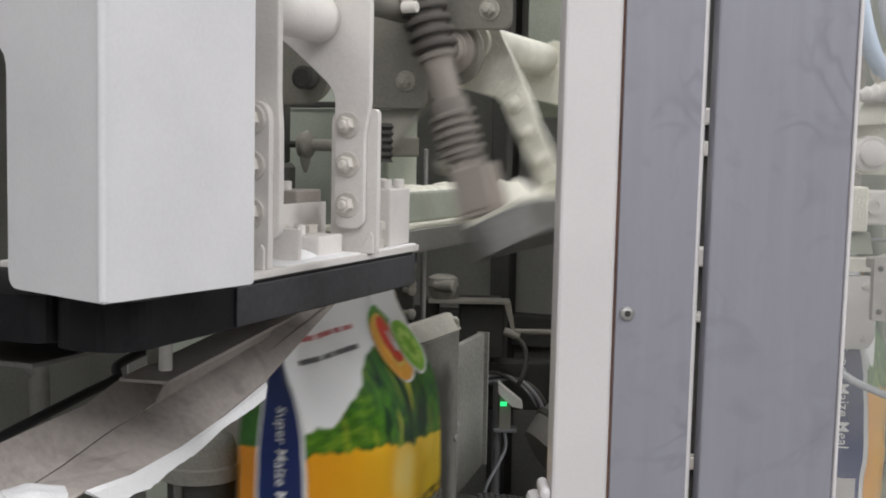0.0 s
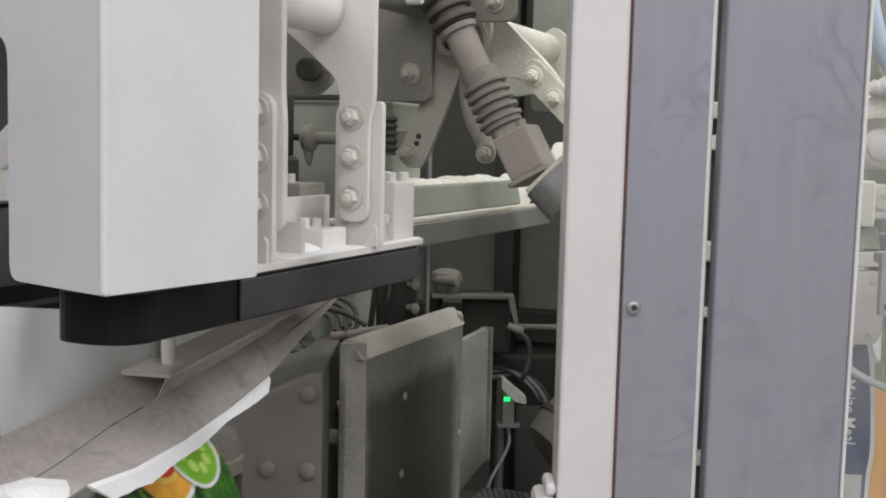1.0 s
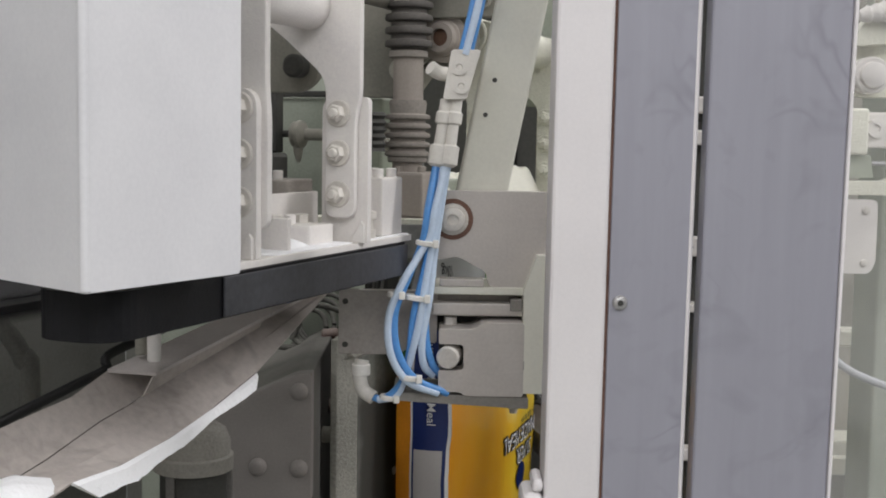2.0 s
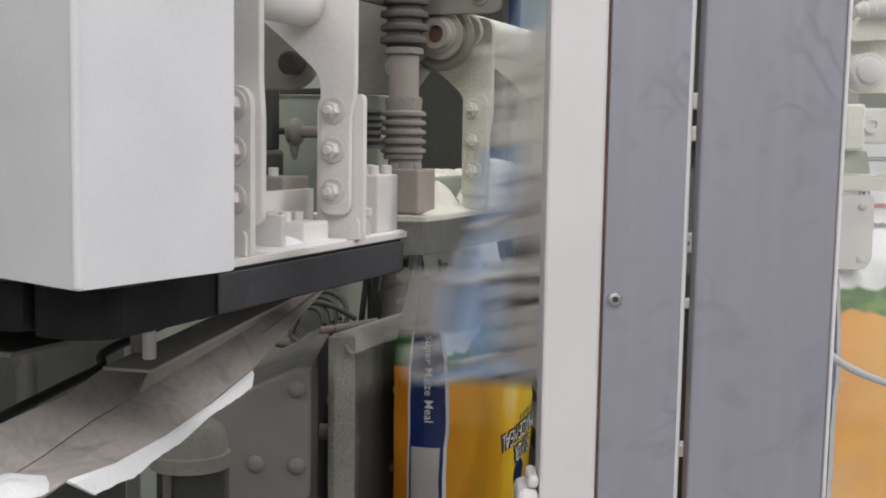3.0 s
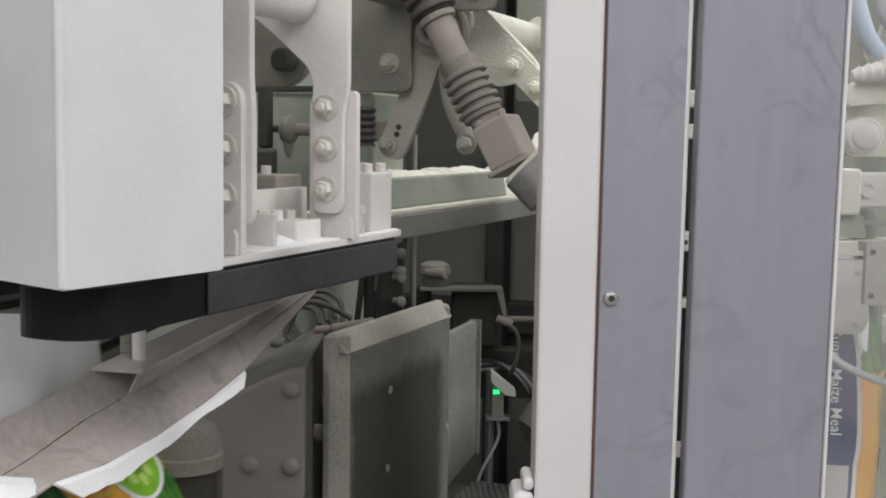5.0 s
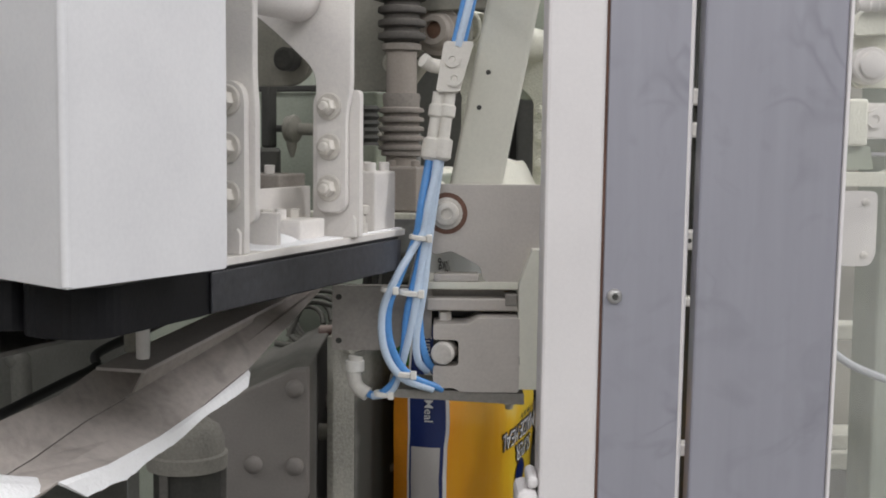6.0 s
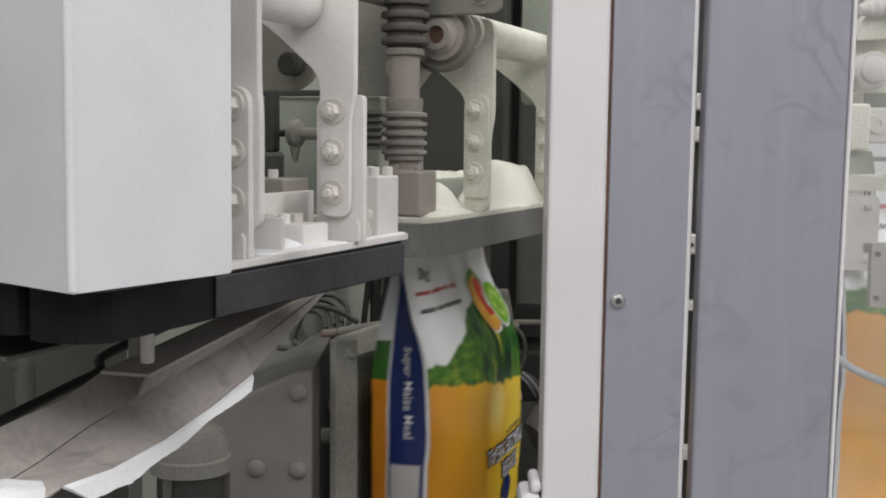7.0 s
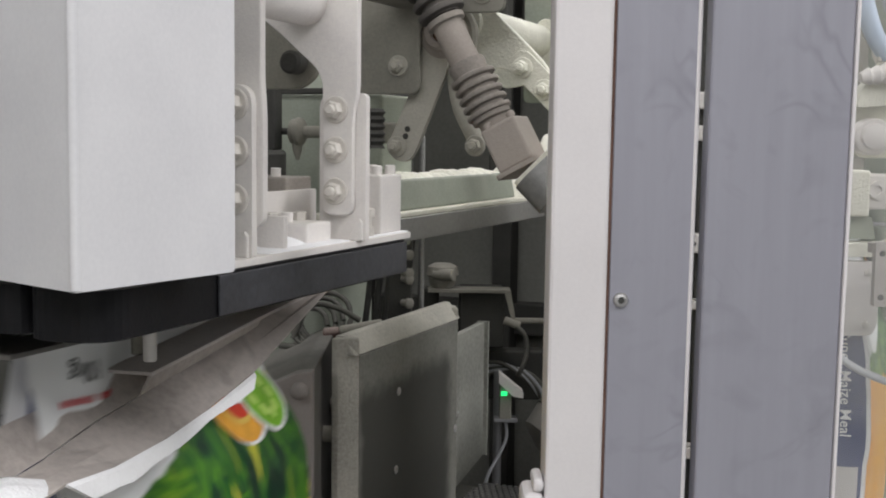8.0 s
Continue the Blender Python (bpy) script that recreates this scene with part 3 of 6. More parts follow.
heap(-0.545, 0.955, 1.4515, 0.045, 0.05, 0.010, 3, FLOUR_WHITE, left_clamp, label="thin drift of white flour")
part("flour_film", prism(rounded([(-0.489, 0.878), (-0.489, 1.026), (-0.535, 1.030), (-0.59, 1.02), (-0.59, 0.88)], 0.006), "z", 1.4515, 1.4527, 0.0004), FLOUR_WHITE, left_clamp, "film of white flour")
part("flour_film", prism(rounded([(-0.489, 1.048), (-0.489, 1.156), (-0.496, 1.156), (-0.496, 1.05)], 0.002), "z", 1.4515, 1.4530, 0.0004), FLOUR_WHITE, left_clamp, "film of white flour")
# scuffed strip on the edge bar; its lighter colour stands in for sheen
RIM_SHEEN = material("sheen_dark_steel", (0.055, 0.056, 0.064), 0.33, metal=0.25, wear=0.5, bump=0.08, grain=30, spots=0.6)
part("sheen_strip", box(-0.4848, -0.4822, 0.792, 1.138, 1.4128, 1.4432, 0.001), RIM_SHEEN, left_clamp, "dark strip with scuffs, lightened to stand for sheen")

# ---- the clamp that swings open on its pivot ----
PIVOT = (-0.535, 1.40, 1.674)
OPEN = -46.0
swing = thing("swinging_bag_clamp", "flour-caked bag clamp that swings open on its pivot tube", "bag clamp", PIVOT)


def swing_clamp(t):
    z, v_rim = 1.458, -0.497
    us = (1.405, 1.69)
    pts = rounded([(v_rim - 0.01, 1.245), (v_rim, 1.29), (v_rim, 1.83), (-0.572, 1.83), (-0.572, 1.235), (-0.55, 1.232)], [0.03, 0.02, 0.004, 0.004, 0.01, 0.02])
    part("edge_bar", prism(pts, "z", z - 0.040, z - 0.003, 0.002), DARK_EDGE, t, "grey steel edge bar dulled by flour")
    pts = rounded([(v_rim - 0.008, 1.25), (v_rim - 0.002, 1.29), (v_rim - 0.002, 1.828), (-0.570, 1.828), (-0.570, 1.24)], 0.006)
    part("top_plate", prism(pts, "z", z - 0.003, z + 0.003, 0.001), WHITE_CAKED, t)
    for u in us:
        bracket = part("bracket", prism(bracket_points(-0.503, z + 0.003, z + 0.235, 0.0135), "y", u, u + 0.010, 0.0015), WHITE_CAKED, t, "bracket crusted with flour")
        part("backing_strip", prism(rounded([(-0.5205, z + 0.02), (-0.489, z + 0.02), (-0.489, z + 0.144), (-0.5205, z + 0.144)], [0.004, 0.004, 0.014, 0.014]), "y", u - 0.005, u, 0.0012), WHITE_CAKED, t)
        for zz in (0.0505, 0.088, 0.1255):
            shared("bolt", BOLT_DUSTY, bracket, (-0.507, u - 0.005, z + zz))
    part("pivot_tube", rod((-0.520, 1.40, 1.676), (-0.520, 1.72, 1.676), 0.023, 28, 0.002), WHITE_CAKED, t, "", True)
    heap(-0.535, 1.585, z + 0.003, 0.038, 0.145, 0.058, 1, FLOUR, t, label="heap of cream-coloured flour")
    heap(-0.54, 1.36, z + 0.003, 0.03, 0.05, 0.035, 5, FLOUR, t, label="heap of cream-coloured flour")
    heap(-0.525, 1.345, z + 0.003, 0.025, 0.09, 0.008, 8, FLOUR, t, label="thin drift of flour")
    # the lever on the far side of the tube shows when the clamp is open
    back = Matrix.Translation(PIVOT) @ Matrix.Rotation(radians(-OPEN), 4, "Y") @ Matrix.Translation(-Vector(PIVOT))
    pts = rounded([(-0.604, 1.534), (-0.592, 1.5195), (-0.574, 1.5185), (-0.5640, 1.534), (-0.5265, 1.626), (-0.520, 1.686), (-0.552, 1.686), (-0.563, 1.625)], 0.01)
    bm = prism(pts, "y", 1.350, 1.358, 0.0012)
    bmesh.ops.transform(bm, matrix=back, verts=bm.verts)
    part("lever", bm, LEVER_M, t)
    m = back @ Matrix.Translation((-0.5895, 1.350, 1.5367))
    b = shared("bolt", BOLT_GREY, t, m.translation, Matrix.Rotation(radians(-OPEN), 4, "Y"))
    for p in ((-0.5700, 1.5575), (-0.5725, 1.5490)):
        bm = rod((p[0] - 0.006, 1.3485, p[1]), (p[0] - 0.006, 1.351, p[1]), 0.0035, 12)
        bmesh.ops.transform(bm, matrix=back, verts=bm.verts)
        part("lever_hole", bm, DARK, t)
    bm = hose([(-0.520, 1.36, 1.63), (-0.512, 1.36, 1.585), (-0.489, 1.36, 1.541)], 0.011)
    bmesh.ops.transform(bm, matrix=back, verts=bm.verts)
    part("pull_link", bm, LEVER_M, t, "", True)
    m = back @ Matrix.Translation((-0.488, 1.345, 1.539))
    shared("bolt", BOLT_GREY, t, m.translation, Matrix.Rotation(radians(-OPEN), 4, "Y"))


DARK_EDGE = material("grey_edge", (0.15, 0.15, 0.145), 0.36, metal=0.3, dust=0.12, wear=0.25, bump=0.1, grain=30)
swing_clamp(swing)


# ---- link rod in rubber bellows that works the swinging clamp ----
def link_rod():
    c = (-0.533, 1.29, 1.485)
    t = thing("link_rod", "dusty brown link rod in ribbed rubber bellows", "link rod", c)
    part("foot_block", box(-0.562, -0.5195, 1.262, 1.314, 1.4615, 1.5125, 0.003), ROD_M, t, "brown dusty steel block")
    for v in (-0.554, -0.525):
        part("lug", rod((v, 1.272, 1.512), (v, 1.272, 1.519), 0.005, 12), ROD_M, t, "", True)
    part("foot_plate", prism(rounded([(-0.566, 1.256), (-0.512, 1.256), (-0.512, 1.320), (-0.566, 1.324)], 0.006), "z", 1.4562, 1.4612, 0.001), ROD_M, t)
    x = -0.5505
    part("rod_tube", rod((x, 1.29, 1.511), (x, 1.29, 1.80), 0.0172, 28, 0.001), ROD_M, t, "", True)

    def bellows(z0, n, pitch, r0, r1):
        prof = [(0, r0 * 0.9), (0.001, r0)]
        s = 0.002
        for i in range(n):
            prof += [(s, r0 * 0.97), (s + pitch * 0.12, r1 * 0.97), (s + pitch * 0.3, r1), (s + pitch * 0.55, r1 * 0.97), (s + pitch * 0.7, r0)]
            s += pitch
        prof += [(s, r0), (s + 0.008, r0 * 1.05), (s + 0.012, r0)]
        return lathe(prof, (x, 1.29, z0), (x, 1.29, z0 + 1), 28)

    part("bellows", bellows(1.527, 5, 0.0105, 0.0205, 0.0262), RUBBER, t, "ribbed grey rubber bellows", True)
    part("bellows", bellows(1.650, 8, 0.0145, 0.0205, 0.0275), RUBBER_DARK, t, "ribbed dark rubber bellows", True)
    part("hose_clamp", lathe([(0, 0.0205), (0.001, 0.0222), (0.007, 0.0222), (0.008, 0.0205)], (x, 1.29, 1.641), (x, 1.29, 1.7), 24), RUBBER, t, "", True)
    part("hose_clamp", lathe([(0, 0.021), (0.001, 0.0226), (0.006, 0.0226), (0.007, 0.021)], (x, 1.29, 1.523), (x, 1.29, 1.7), 24), RUBBER, t, "", True)
    return t


link = link_rod()


# ---- fixed hanger plate and hub above the swinging clamp ----
def hanger():
    t = thing("hanger_plate", "grey dusty steel hanger plate with bolts", "bracket", (-0.54, 1.34, 1.594))
    pts = rounded([(-0.66, 1.598), (-0.5555, 1.598), (-0.5555, 1.69), (-0.452, 1.69), (-0.452, 1.95), (-0.66, 1.95)], [0.012, 0.012, 0.016, 0.012, 0, 0])
    part("plate", prism(pts, "y", 1.335, 1.343, 0.0015), GUARD_GREY, t)
    shared("bolt", BOLT_GREY, t, (-0.582, 1.335, 1.631))
    shared("bolt", BOLT_GREY, t, (-0.478, 1.335, 1.712))
    part("hanger_beam", box(-0.66, -0.45, 1.343, 1.40, 1.78, 2.39, 0.003), GUARD_GREY, t)
    hub = lathe([(0, 0.030), (0.004, 0.0305), (0.006, 0.026), (0.009, 0.026), (0.011, 0.0285), (0.015, 0.0285), (0.017, 0.022), (0.020, 0.022), (0.022, 0.019), (0.030, 0.017), (0.030, 0.0105), (0.020, 0.0100)], (-0.531, 1.362, 1.668), (-0.531, 1.2, 1.668), 30)
    part("hub", hub, ROD_M, t, "ribbed brown bearing hub", True)
    part("hub_bore", rod((-0.531, 1.341, 1.668), (-0.531, 1.3395, 1.668), 0.0102, 20), RUST_DARK, t)
    part("hub_ring", lathe([(0, 0.038), (0.003, 0.0405), (0.012, 0.0405), (0.015, 0.037)], (-0.535, 1.372, 1.667), (-0.535, 1.3, 1.667), 28), GUARD_GREY, t, "", True)
    # second hanger far along the tube
    pts = rounded([(-0.56, 1.60), (-0.44, 1.60), (-0.44, 1.95), (-0.56, 1.95)], [0.01, 0.01, 0, 0])
    part("plate", prism(pts, "y", 1.735, 1.742, 0.0015), GREEN_GREY, t)
    return t


RUST_DARK = material("rust_bore", (0.16, 0.09, 0.06), 0.8, wear=0.3)
hanger()


# ---- the far rail with flour on it, seen once the clamp swings away ----
def far_rail():
    t = thing("guide_rail", "grey steel channel rail with a rim of flour", "rail", (-0.62, 1.6, 1.41))
    part("channel", box(-0.70, -0.60, 1.30, 1.985, 1.418, 1.448, 0.002), STEEL_DULL, t)
    part("top_lip", box(-0.69, -0.602, 1.31, 1.98, 1.448, 1.455, 0.002), WHITE_CAKED, t)
    pts = rounded([(-0.69, 1.455), (-0.612, 1.455), (-0.620, 1.494), (-0.68, 1.494)], 0.004)
    part("pressure_bar", prism(pts, "y", 1.40, 1.86, 0.002), GREEN_GREY, t, "grey-green bar with notches, dusted")
    random.seed(4)
    u = 1.41
    while u < 1.84:
        w = random.uniform(0.02, 0.045)
        heap(-0.65, u + w / 2, 1.494, 0.028, w * 0.62, random.uniform(0.006, 0.011), u * 10, FLOUR, t, "flour_lump")
        u += w
    heap(-0.65, 1.91, 1.455, 0.045, 0.06, 0.045, 9, WHITE_CAKED, t)
    part("hanger", box(-0.69, -0.66, 1.95, 1.98, 1.455, 2.39, 0.003), DARK, t)
    return t


STEEL_DULL = material("dull_steel", (0.27, 0.27, 0.26), 0.5, metal=0.5, dust=0.15, wear=0.2, bump=0.1, grain=30)
far_rail()


# ---- actuator behind the closed clamp ----
def actuator():
    t = thing("pneumatic_actuator", "grey-green dusty actuator with a spring knob", "actuator", (-0.73, 1.45, 1.45))
    part("body", box(-0.86, -0.66, 1.46, 1.56, 1.40, 1.603, 0.004), GREEN_GREY, t)
    part("stem", rod((-0.74, 1.36, 1.553), (-0.62, 1.36, 1.553), 0.0075, 16), GUARD_GREY, t, "", True)
    part("knob", lathe([(0, 0.009), (0.003, 0.016), (0.007, 0.012), (0.010, 0.018), (0.014, 0.017), (0.02, 0.008)], (-0.738, 1.36, 1.553), (-0.6, 1.36, 1.553), 18), GUARD_GREY, t, "", True)
    part("stem_foot", box(-0.635, -0.615, 1.35, 1.46, 1.540, 1.566, 0.003), GUARD_GREY, t)
    part("spring", lathe([(i * 0.004, 0.012 if i % 2 else 0.015) for i in range(12)], (-0.575, 1.25, 1.535), (-0.575, 1.25, 1.7), 16), DARK, t, "", True)
    part("post", box(-0.7625, -0.750, 1.34, 1.36, 1.53, 1.64, 0.003), DARK, t)
    part("post_foot", rod((-0.757, 1.35, 1.40), (-0.757, 1.35, 1.5298), 0.015, 20, 0.003), DARK, t, "", True)
    part("edge_rail", box(-0.86, -0.66, 1.450, 1.4595, 1.603, 1.611, 0.002), DARK, t)
    part("knob_drip", lathe([(0, 0.007), (0.010, 0.006), (0.018, 0.0035), (0.022, 0.002)], (-0.730, 1.36, 1.540), (-0.724, 1.36, 1.4), 10), GUARD_GREY, t, "hanging crust of dust", True)
    part("lock_rod", rod((-0.765, 1.36, 1.5535), (-0.7385, 1.36, 1.5535), 0.0045, 12), DARK, t, "", True)
    part("cylinder", rod((-0.69, 1.22, 1.452), (-0.69, 1.22, 1.531), 0.020, 20, 0.004), DARK, t, "", True)
    pts = rounded([(-0.70, 1.5955), (-0.600, 1.5955), (-0.581, 1.610), (-0.578, 1.69), (-0.70, 1.69)], 0.014)
    part("rocker", prism(pts, "y", 1.13, 1.14, 0.002), GUARD_GREY, t)
    part("rocker_hub", rod((-0.602, 1.13, 1.622), (-0.602, 1.11, 1.622), 0.012, 24, 0.003), DARK, t, "", True)
    part("pivot_tube", rod((-0.575, 1.06, 1.71), (-0.575, 1.38, 1.71), 0.014, 20), DUSTY_GREY, t, "", True)
    part("tie_rod", rod((-0.50, 1.16, 1.70), (-0.58, 1.16, 1.80), 0.008, 14), FITTING, t, "", True)
    part("tie_nut", rod((-0.507, 1.15, 1.695), (-0.49, 1.15, 1.695), 0.006, 12), FITTING, t, "", True)
    return t


actuator()


# ---- chute under the closed clamp ----
def chute():
    t = thing("spill_chute", "bent steel spill chute dusted with white flour", "chute", (-0.60, 0.88, 1.28))
    # a wall, a valley and a trough floor that fall towards the near end
    wall = [[(-0.655, 0.60, 1.308), (-0.642, 0.60, 1.270)], [(-0.652, 0.721, 1.319), (-0.628, 0.735, 1.2885)], [(-0.651, 0.779, 1.3255), (-0.627, 0.764, 1.2945)], [(-0.650, 0.822, 1.330), (-0.627, 0.829, 1.3105)],
            [(-0.649, 0.868, 1.344), (-0.626, 0.870, 1.3175)], [(-0.645, 0.94, 1.352), (-0.625, 0.930, 1.332)], [(-0.64, 1.06, 1.372), (-0.622, 1.057, 1.3615)], [(-0.63, 1.20, 1.392), (-0.606, 1.20, 1.386)]]
    part("back_wall", sheet(wall, 0.002), CHUTE_M, t)
    floor_rows = [[(-0.641, 0.60, 1.2695), (-0.612, 0.63, 1.266), (-0.59, 0.66, 1.266)], [(-0.627, 0.735, 1.288), (-0.605, 0.740, 1.287), (-0.586, 0.742, 1.286)], [(-0.626, 0.764, 1.294), (-0.605, 0.770, 1.289), (-0.586, 0.775, 1.2845)],
                  [(-0.626, 0.829, 1.310), (-0.604, 0.830, 1.296), (-0.586, 0.830, 1.286)], [(-0.625, 0.870, 1.317), (-0.603, 0.870, 1.302), (-0.586, 0.870, 1.2915)], [(-0.624, 0.930, 1.3315), (-0.602, 0.925, 1.313), (-0.586, 0.920, 1.300)],
                  [(-0.621, 1.057, 1.361), (-0.602, 1.038, 1.344), (-0.586, 1.014, 1.3235)], [(-0.605, 1.20, 1.3855), (-0.595, 1.185, 1.388), (-0.586, 1.172, 1.388)]]
    part("side_flap", sheet([[(-0.606, 0.876, 1.345), (-0.614, 0.872, 1.326)], [(-0.606, 0.96, 1.357), (-0.613, 0.958, 1.341)], [(-0.605, 1.06, 1.370), (-0.610, 1.06, 1.360)]], 0.0015), CHUTE_M, t)
    part("trough", sheet(floor_rows, 0.002), CHUTE_M, t)
    part("top_flange", sheet([[(-0.648, 0.868, 1.346), (-0.602, 0.874, 1.346)], [(-0.645, 1.03, 1.367), (-0.602, 1.03, 1.367)], [(-0.64, 1.20, 1.389), (-0.602, 1.20, 1.389)]], 0.003), CHUTE_TOP, t)
    lip = [[(-0.585, 0.742, 1.2860), (-0.582, 0.745, 1.283), (-0.580, 0.768, 1.268)], [(-0.585, 0.80, 1.2845), (-0.582, 0.802, 1.282), (-0.579, 0.815, 1.270)], [(-0.585, 0.870, 1.2915), (-0.582, 0.868, 1.289), (-0.579, 0.865, 1.279)],
           [(-0.585, 0.942, 1.305), (-0.582, 0.94, 1.303), (-0.579, 0.935, 1.2965)], [(-0.585, 1.014, 1.3232), (-0.582, 1.012, 1.320), (-0.579, 1.003, 1.309)]]
    ragged = []
    for a, c in zip(lip, lip[1:]):
        for i in range(9):
            row = [Vector(p).lerp(Vector(q), i / 9) for p, q in zip(a, c)]
            w = noise.noise((row[2].y * 38, 0.4, 1.7)) + 0.6 * noise.noise((row[2].y * 110, 2.4, 0.7))
            row[2] = row[2] + (row[2] - row[1]) * 0.20 * w
            row[1] = row[1] + Vector((0.0012, 0, 0)) * w
            ragged.append([tuple(p) for p in row])
    ragged.append(lip[-1])
    part("dusted_lip", sheet(ragged, 0.003), FLOUR_WHITE, t, "lip covered in white flour")
    part("stud", rod((-0.606, 0.877, 1.355), (-0.606, 0.877, 1.412), 0.006, 16), WHITE_DUSTY, t, "", True)
    part("stud", rod((-0.635, 0.90, 1.355), (-0.635, 0.90, 1.412), 0.006, 16), DUSTY_GREY, t, "", True)
    heap(-0.612, 0.69, 1.284, 0.03, 0.06, 0.012, 2, FLOUR_WHITE, t, label="drift of white flour")
    heap(-0.60, 0.63, 1.268, 0.03, 0.05, 0.014, 6, FLOUR_WHITE, t, label="drift of white flour")
    return t


CHUTE_TOP = material("chute_flange", (0.46, 0.42, 0.40), 0.6, metal=0.2, dust=0.5, dust_colour=(0.62, 0.58, 0.55), wear=0.15, bump=0.15)
DARK_RUB = material("black_rubber", (0.012, 0.012, 0.012), 0.6, wear=0.3)
chute()


def chute_end():
    t = thing("clear_cover", "clouded plastic cover dusted with flour", "cover", (-0.62, 0.60, 1.27))
    part("cover_sheet", sheet([[(-0.60, 0.64, 1.335), (-0.58, 0.665, 1.282)], [(-0.615, 0.58, 1.345), (-0.56, 0.62, 1.275)], [(-0.63, 0.50, 1.34), (-0.56, 0.55, 1.26)]], 0.002), PANE, t)
    part("latch", box(-0.575, -0.555, 0.60, 0.625, 1.262, 1.272, 0.002), STEEL, t)
    part("latch_lever", rod((-0.565, 0.61, 1.272), (-0.575, 0.65, 1.285), 0.004, 12), STEEL, t, "", True)
    return t


chute_end()


# ---- push plates and their drive behind the bags ----
def plate_material():
    """Dusty grey steel, rubbed dark in the middle by the bags, with a soft ragged outline."""
    m = material("rubbed_plate", (0.17, 0.172, 0.155), 0.55, dust=0.45, dust_colour=(0.40, 0.39, 0.34), wear=0.4, bump=0.25, grain=30)
    n, l = m.node_tree.nodes, m.node_tree.links
    b = n["Principled BSDF"]
    tc = n.new("ShaderNodeTexCoord")
    noi = n.new("ShaderNodeTexNoise")
    noi.inputs["Scale"].default_value, noi.inputs["Detail"].default_value = 22, 5
    l.new(tc.outputs["Object"], noi.inputs["Vector"])
    push = n.new("ShaderNodeVectorMath")
    push.operation = "MULTIPLY_ADD"
    push.inputs[1].default_value = (0.05, 0.05, 0.05)
    l.new(noi.outputs["Color"], push.inputs[0])
    l.new(tc.outputs["Object"], push.inputs[2])
    sep = n.new("ShaderNodeSeparateXYZ")
    l.new(push.outputs[0], sep.inputs[0])

    def step(src, a, c):
        x = n.new("ShaderNodeMapRange")
        x.interpolation_type = "SMOOTHSTEP"
        x.inputs[1].default_value, x.inputs[2].default_value = a, c
        l.new(src, x.inputs[0])
        return x.outputs[0]

    def times(p, q):
        x = n.new("ShaderNodeMath")
        x.operation = "MULTIPLY"
        l.new(p, x.inputs[0])
        l.new(q, x.inputs[1])
        return x.outputs[0]

    k = times(times(step(sep.outputs[1], -0.165, -0.135), step(sep.outputs[1], 0.205, 0.165)), step(sep.outputs[2], 0.385, 0.345))
    old = b.inputs["Base Color"].links[0].from_socket
    mix = n.new("ShaderNodeMix")
    mix.data_type = "RGBA"
    l.new(k, mix.inputs["Factor"])
    l.new(old, mix.inputs["A"])
    mix.inputs["B"].default_value = (0.068, 0.068, 0.060, 1)
    l.new(mix.outputs["Result"], b.inputs["Base Color"])
    return m


def push_plate():
    t = thing("push_plate", "dark steel push plate, edges pale with flour", "push plate", (-0.74, 1.7, 0.85))
    plate = part("plate", box(-0.748, -0.720, 1.522, 1.895, 0.83, 1.246, 0.001), plate_material(), t, "mottled plate worn dark in its middle")
    part("edge_band", prism([(-0.752, 1.498), (-0.742, 1.498), (-0.720, 1.521), (-0.752, 1.521)], "z", 0.83, 1.272, 0.002), PLATE_EDGE, t, "pale flour-covered bevelled edge")
    part("edge_band", prism([(-0.752, 1.247), (-0.720, 1.247), (-0.740, 1.274), (-0.752, 1.274)], "y", 1.508, 1.908, 0.002), PLATE_EDGE, t, "pale flour-covered bevelled edge")
    part("edge_band", prism([(-0.752, 1.896), (-0.720, 1.896), (-0.736, 1.928), (-0.752, 1.928)], "z", 0.83, 1.266, 0.004), PLATE_EDGE, t, "pale flour-covered bevelled edge")
    for u, z in ((1.653, 1.171), (1.645, 1.054), (1.886, 1.064)):
        part("screw", lathe([(0, 0.0062), (0.001, 0.0066), (0.0022, 0.005), (0.0022, 0.0026), (0.0012, 0.0024)], (-0.7195, u, z), (-0.6, u, z), 16), BOLT_GREYM, plate, "", True)
    part("push_arm", rod((-0.752, 1.53, 1.13), (-0.86, 1.50, 1.13), 0.012, 16), DUSTY_GREY, t, "", True)
    t2 = thing("side_plate", "pale dusty steel side plate", "plate", (-0.76, 2.05, 0.85))
    pts = rounded([(1.93, 0.915), (2.136, 0.953), (2.136, 1.207), (1.93, 1.199)], 0.006)
    part("plate", prism(pts, "x", -0.772, -0.760, 0.003), SIDE_M, t2)
    part("edge_flange", box(-0.776, -0.752, 2.1362, 2.141, 0.954, 1.208, 0.001), SIDE_M, t2)
    part("screw", lathe([(0, 0.0062), (0.001, 0.0066), (0.0022, 0.005)], (-0.7595, 2.0, 1.06), (-0.6, 2.0, 1.06), 16), BOLT_GREYM, t2, "", True)


SIDE_M = material("pale_dusty_steel", (0.33, 0.335, 0.30), 0.7, dust=0.3, dust_colour=(0.5, 0.49, 0.43), wear=0.35, bump=0.3, grain=25)
PLATE_EDGE = material("flour_edge", (0.36, 0.35, 0.31), 0.9, dust=0.55, dust_colour=(0.58, 0.56, 0.48), wear=0.35, bump=0.7, grain=45, fine=300)
BOLT_GREYM = material("small_screw", (0.50, 0.49, 0.48), 0.45, metal=0.5, wear=0.2)
push_plate()


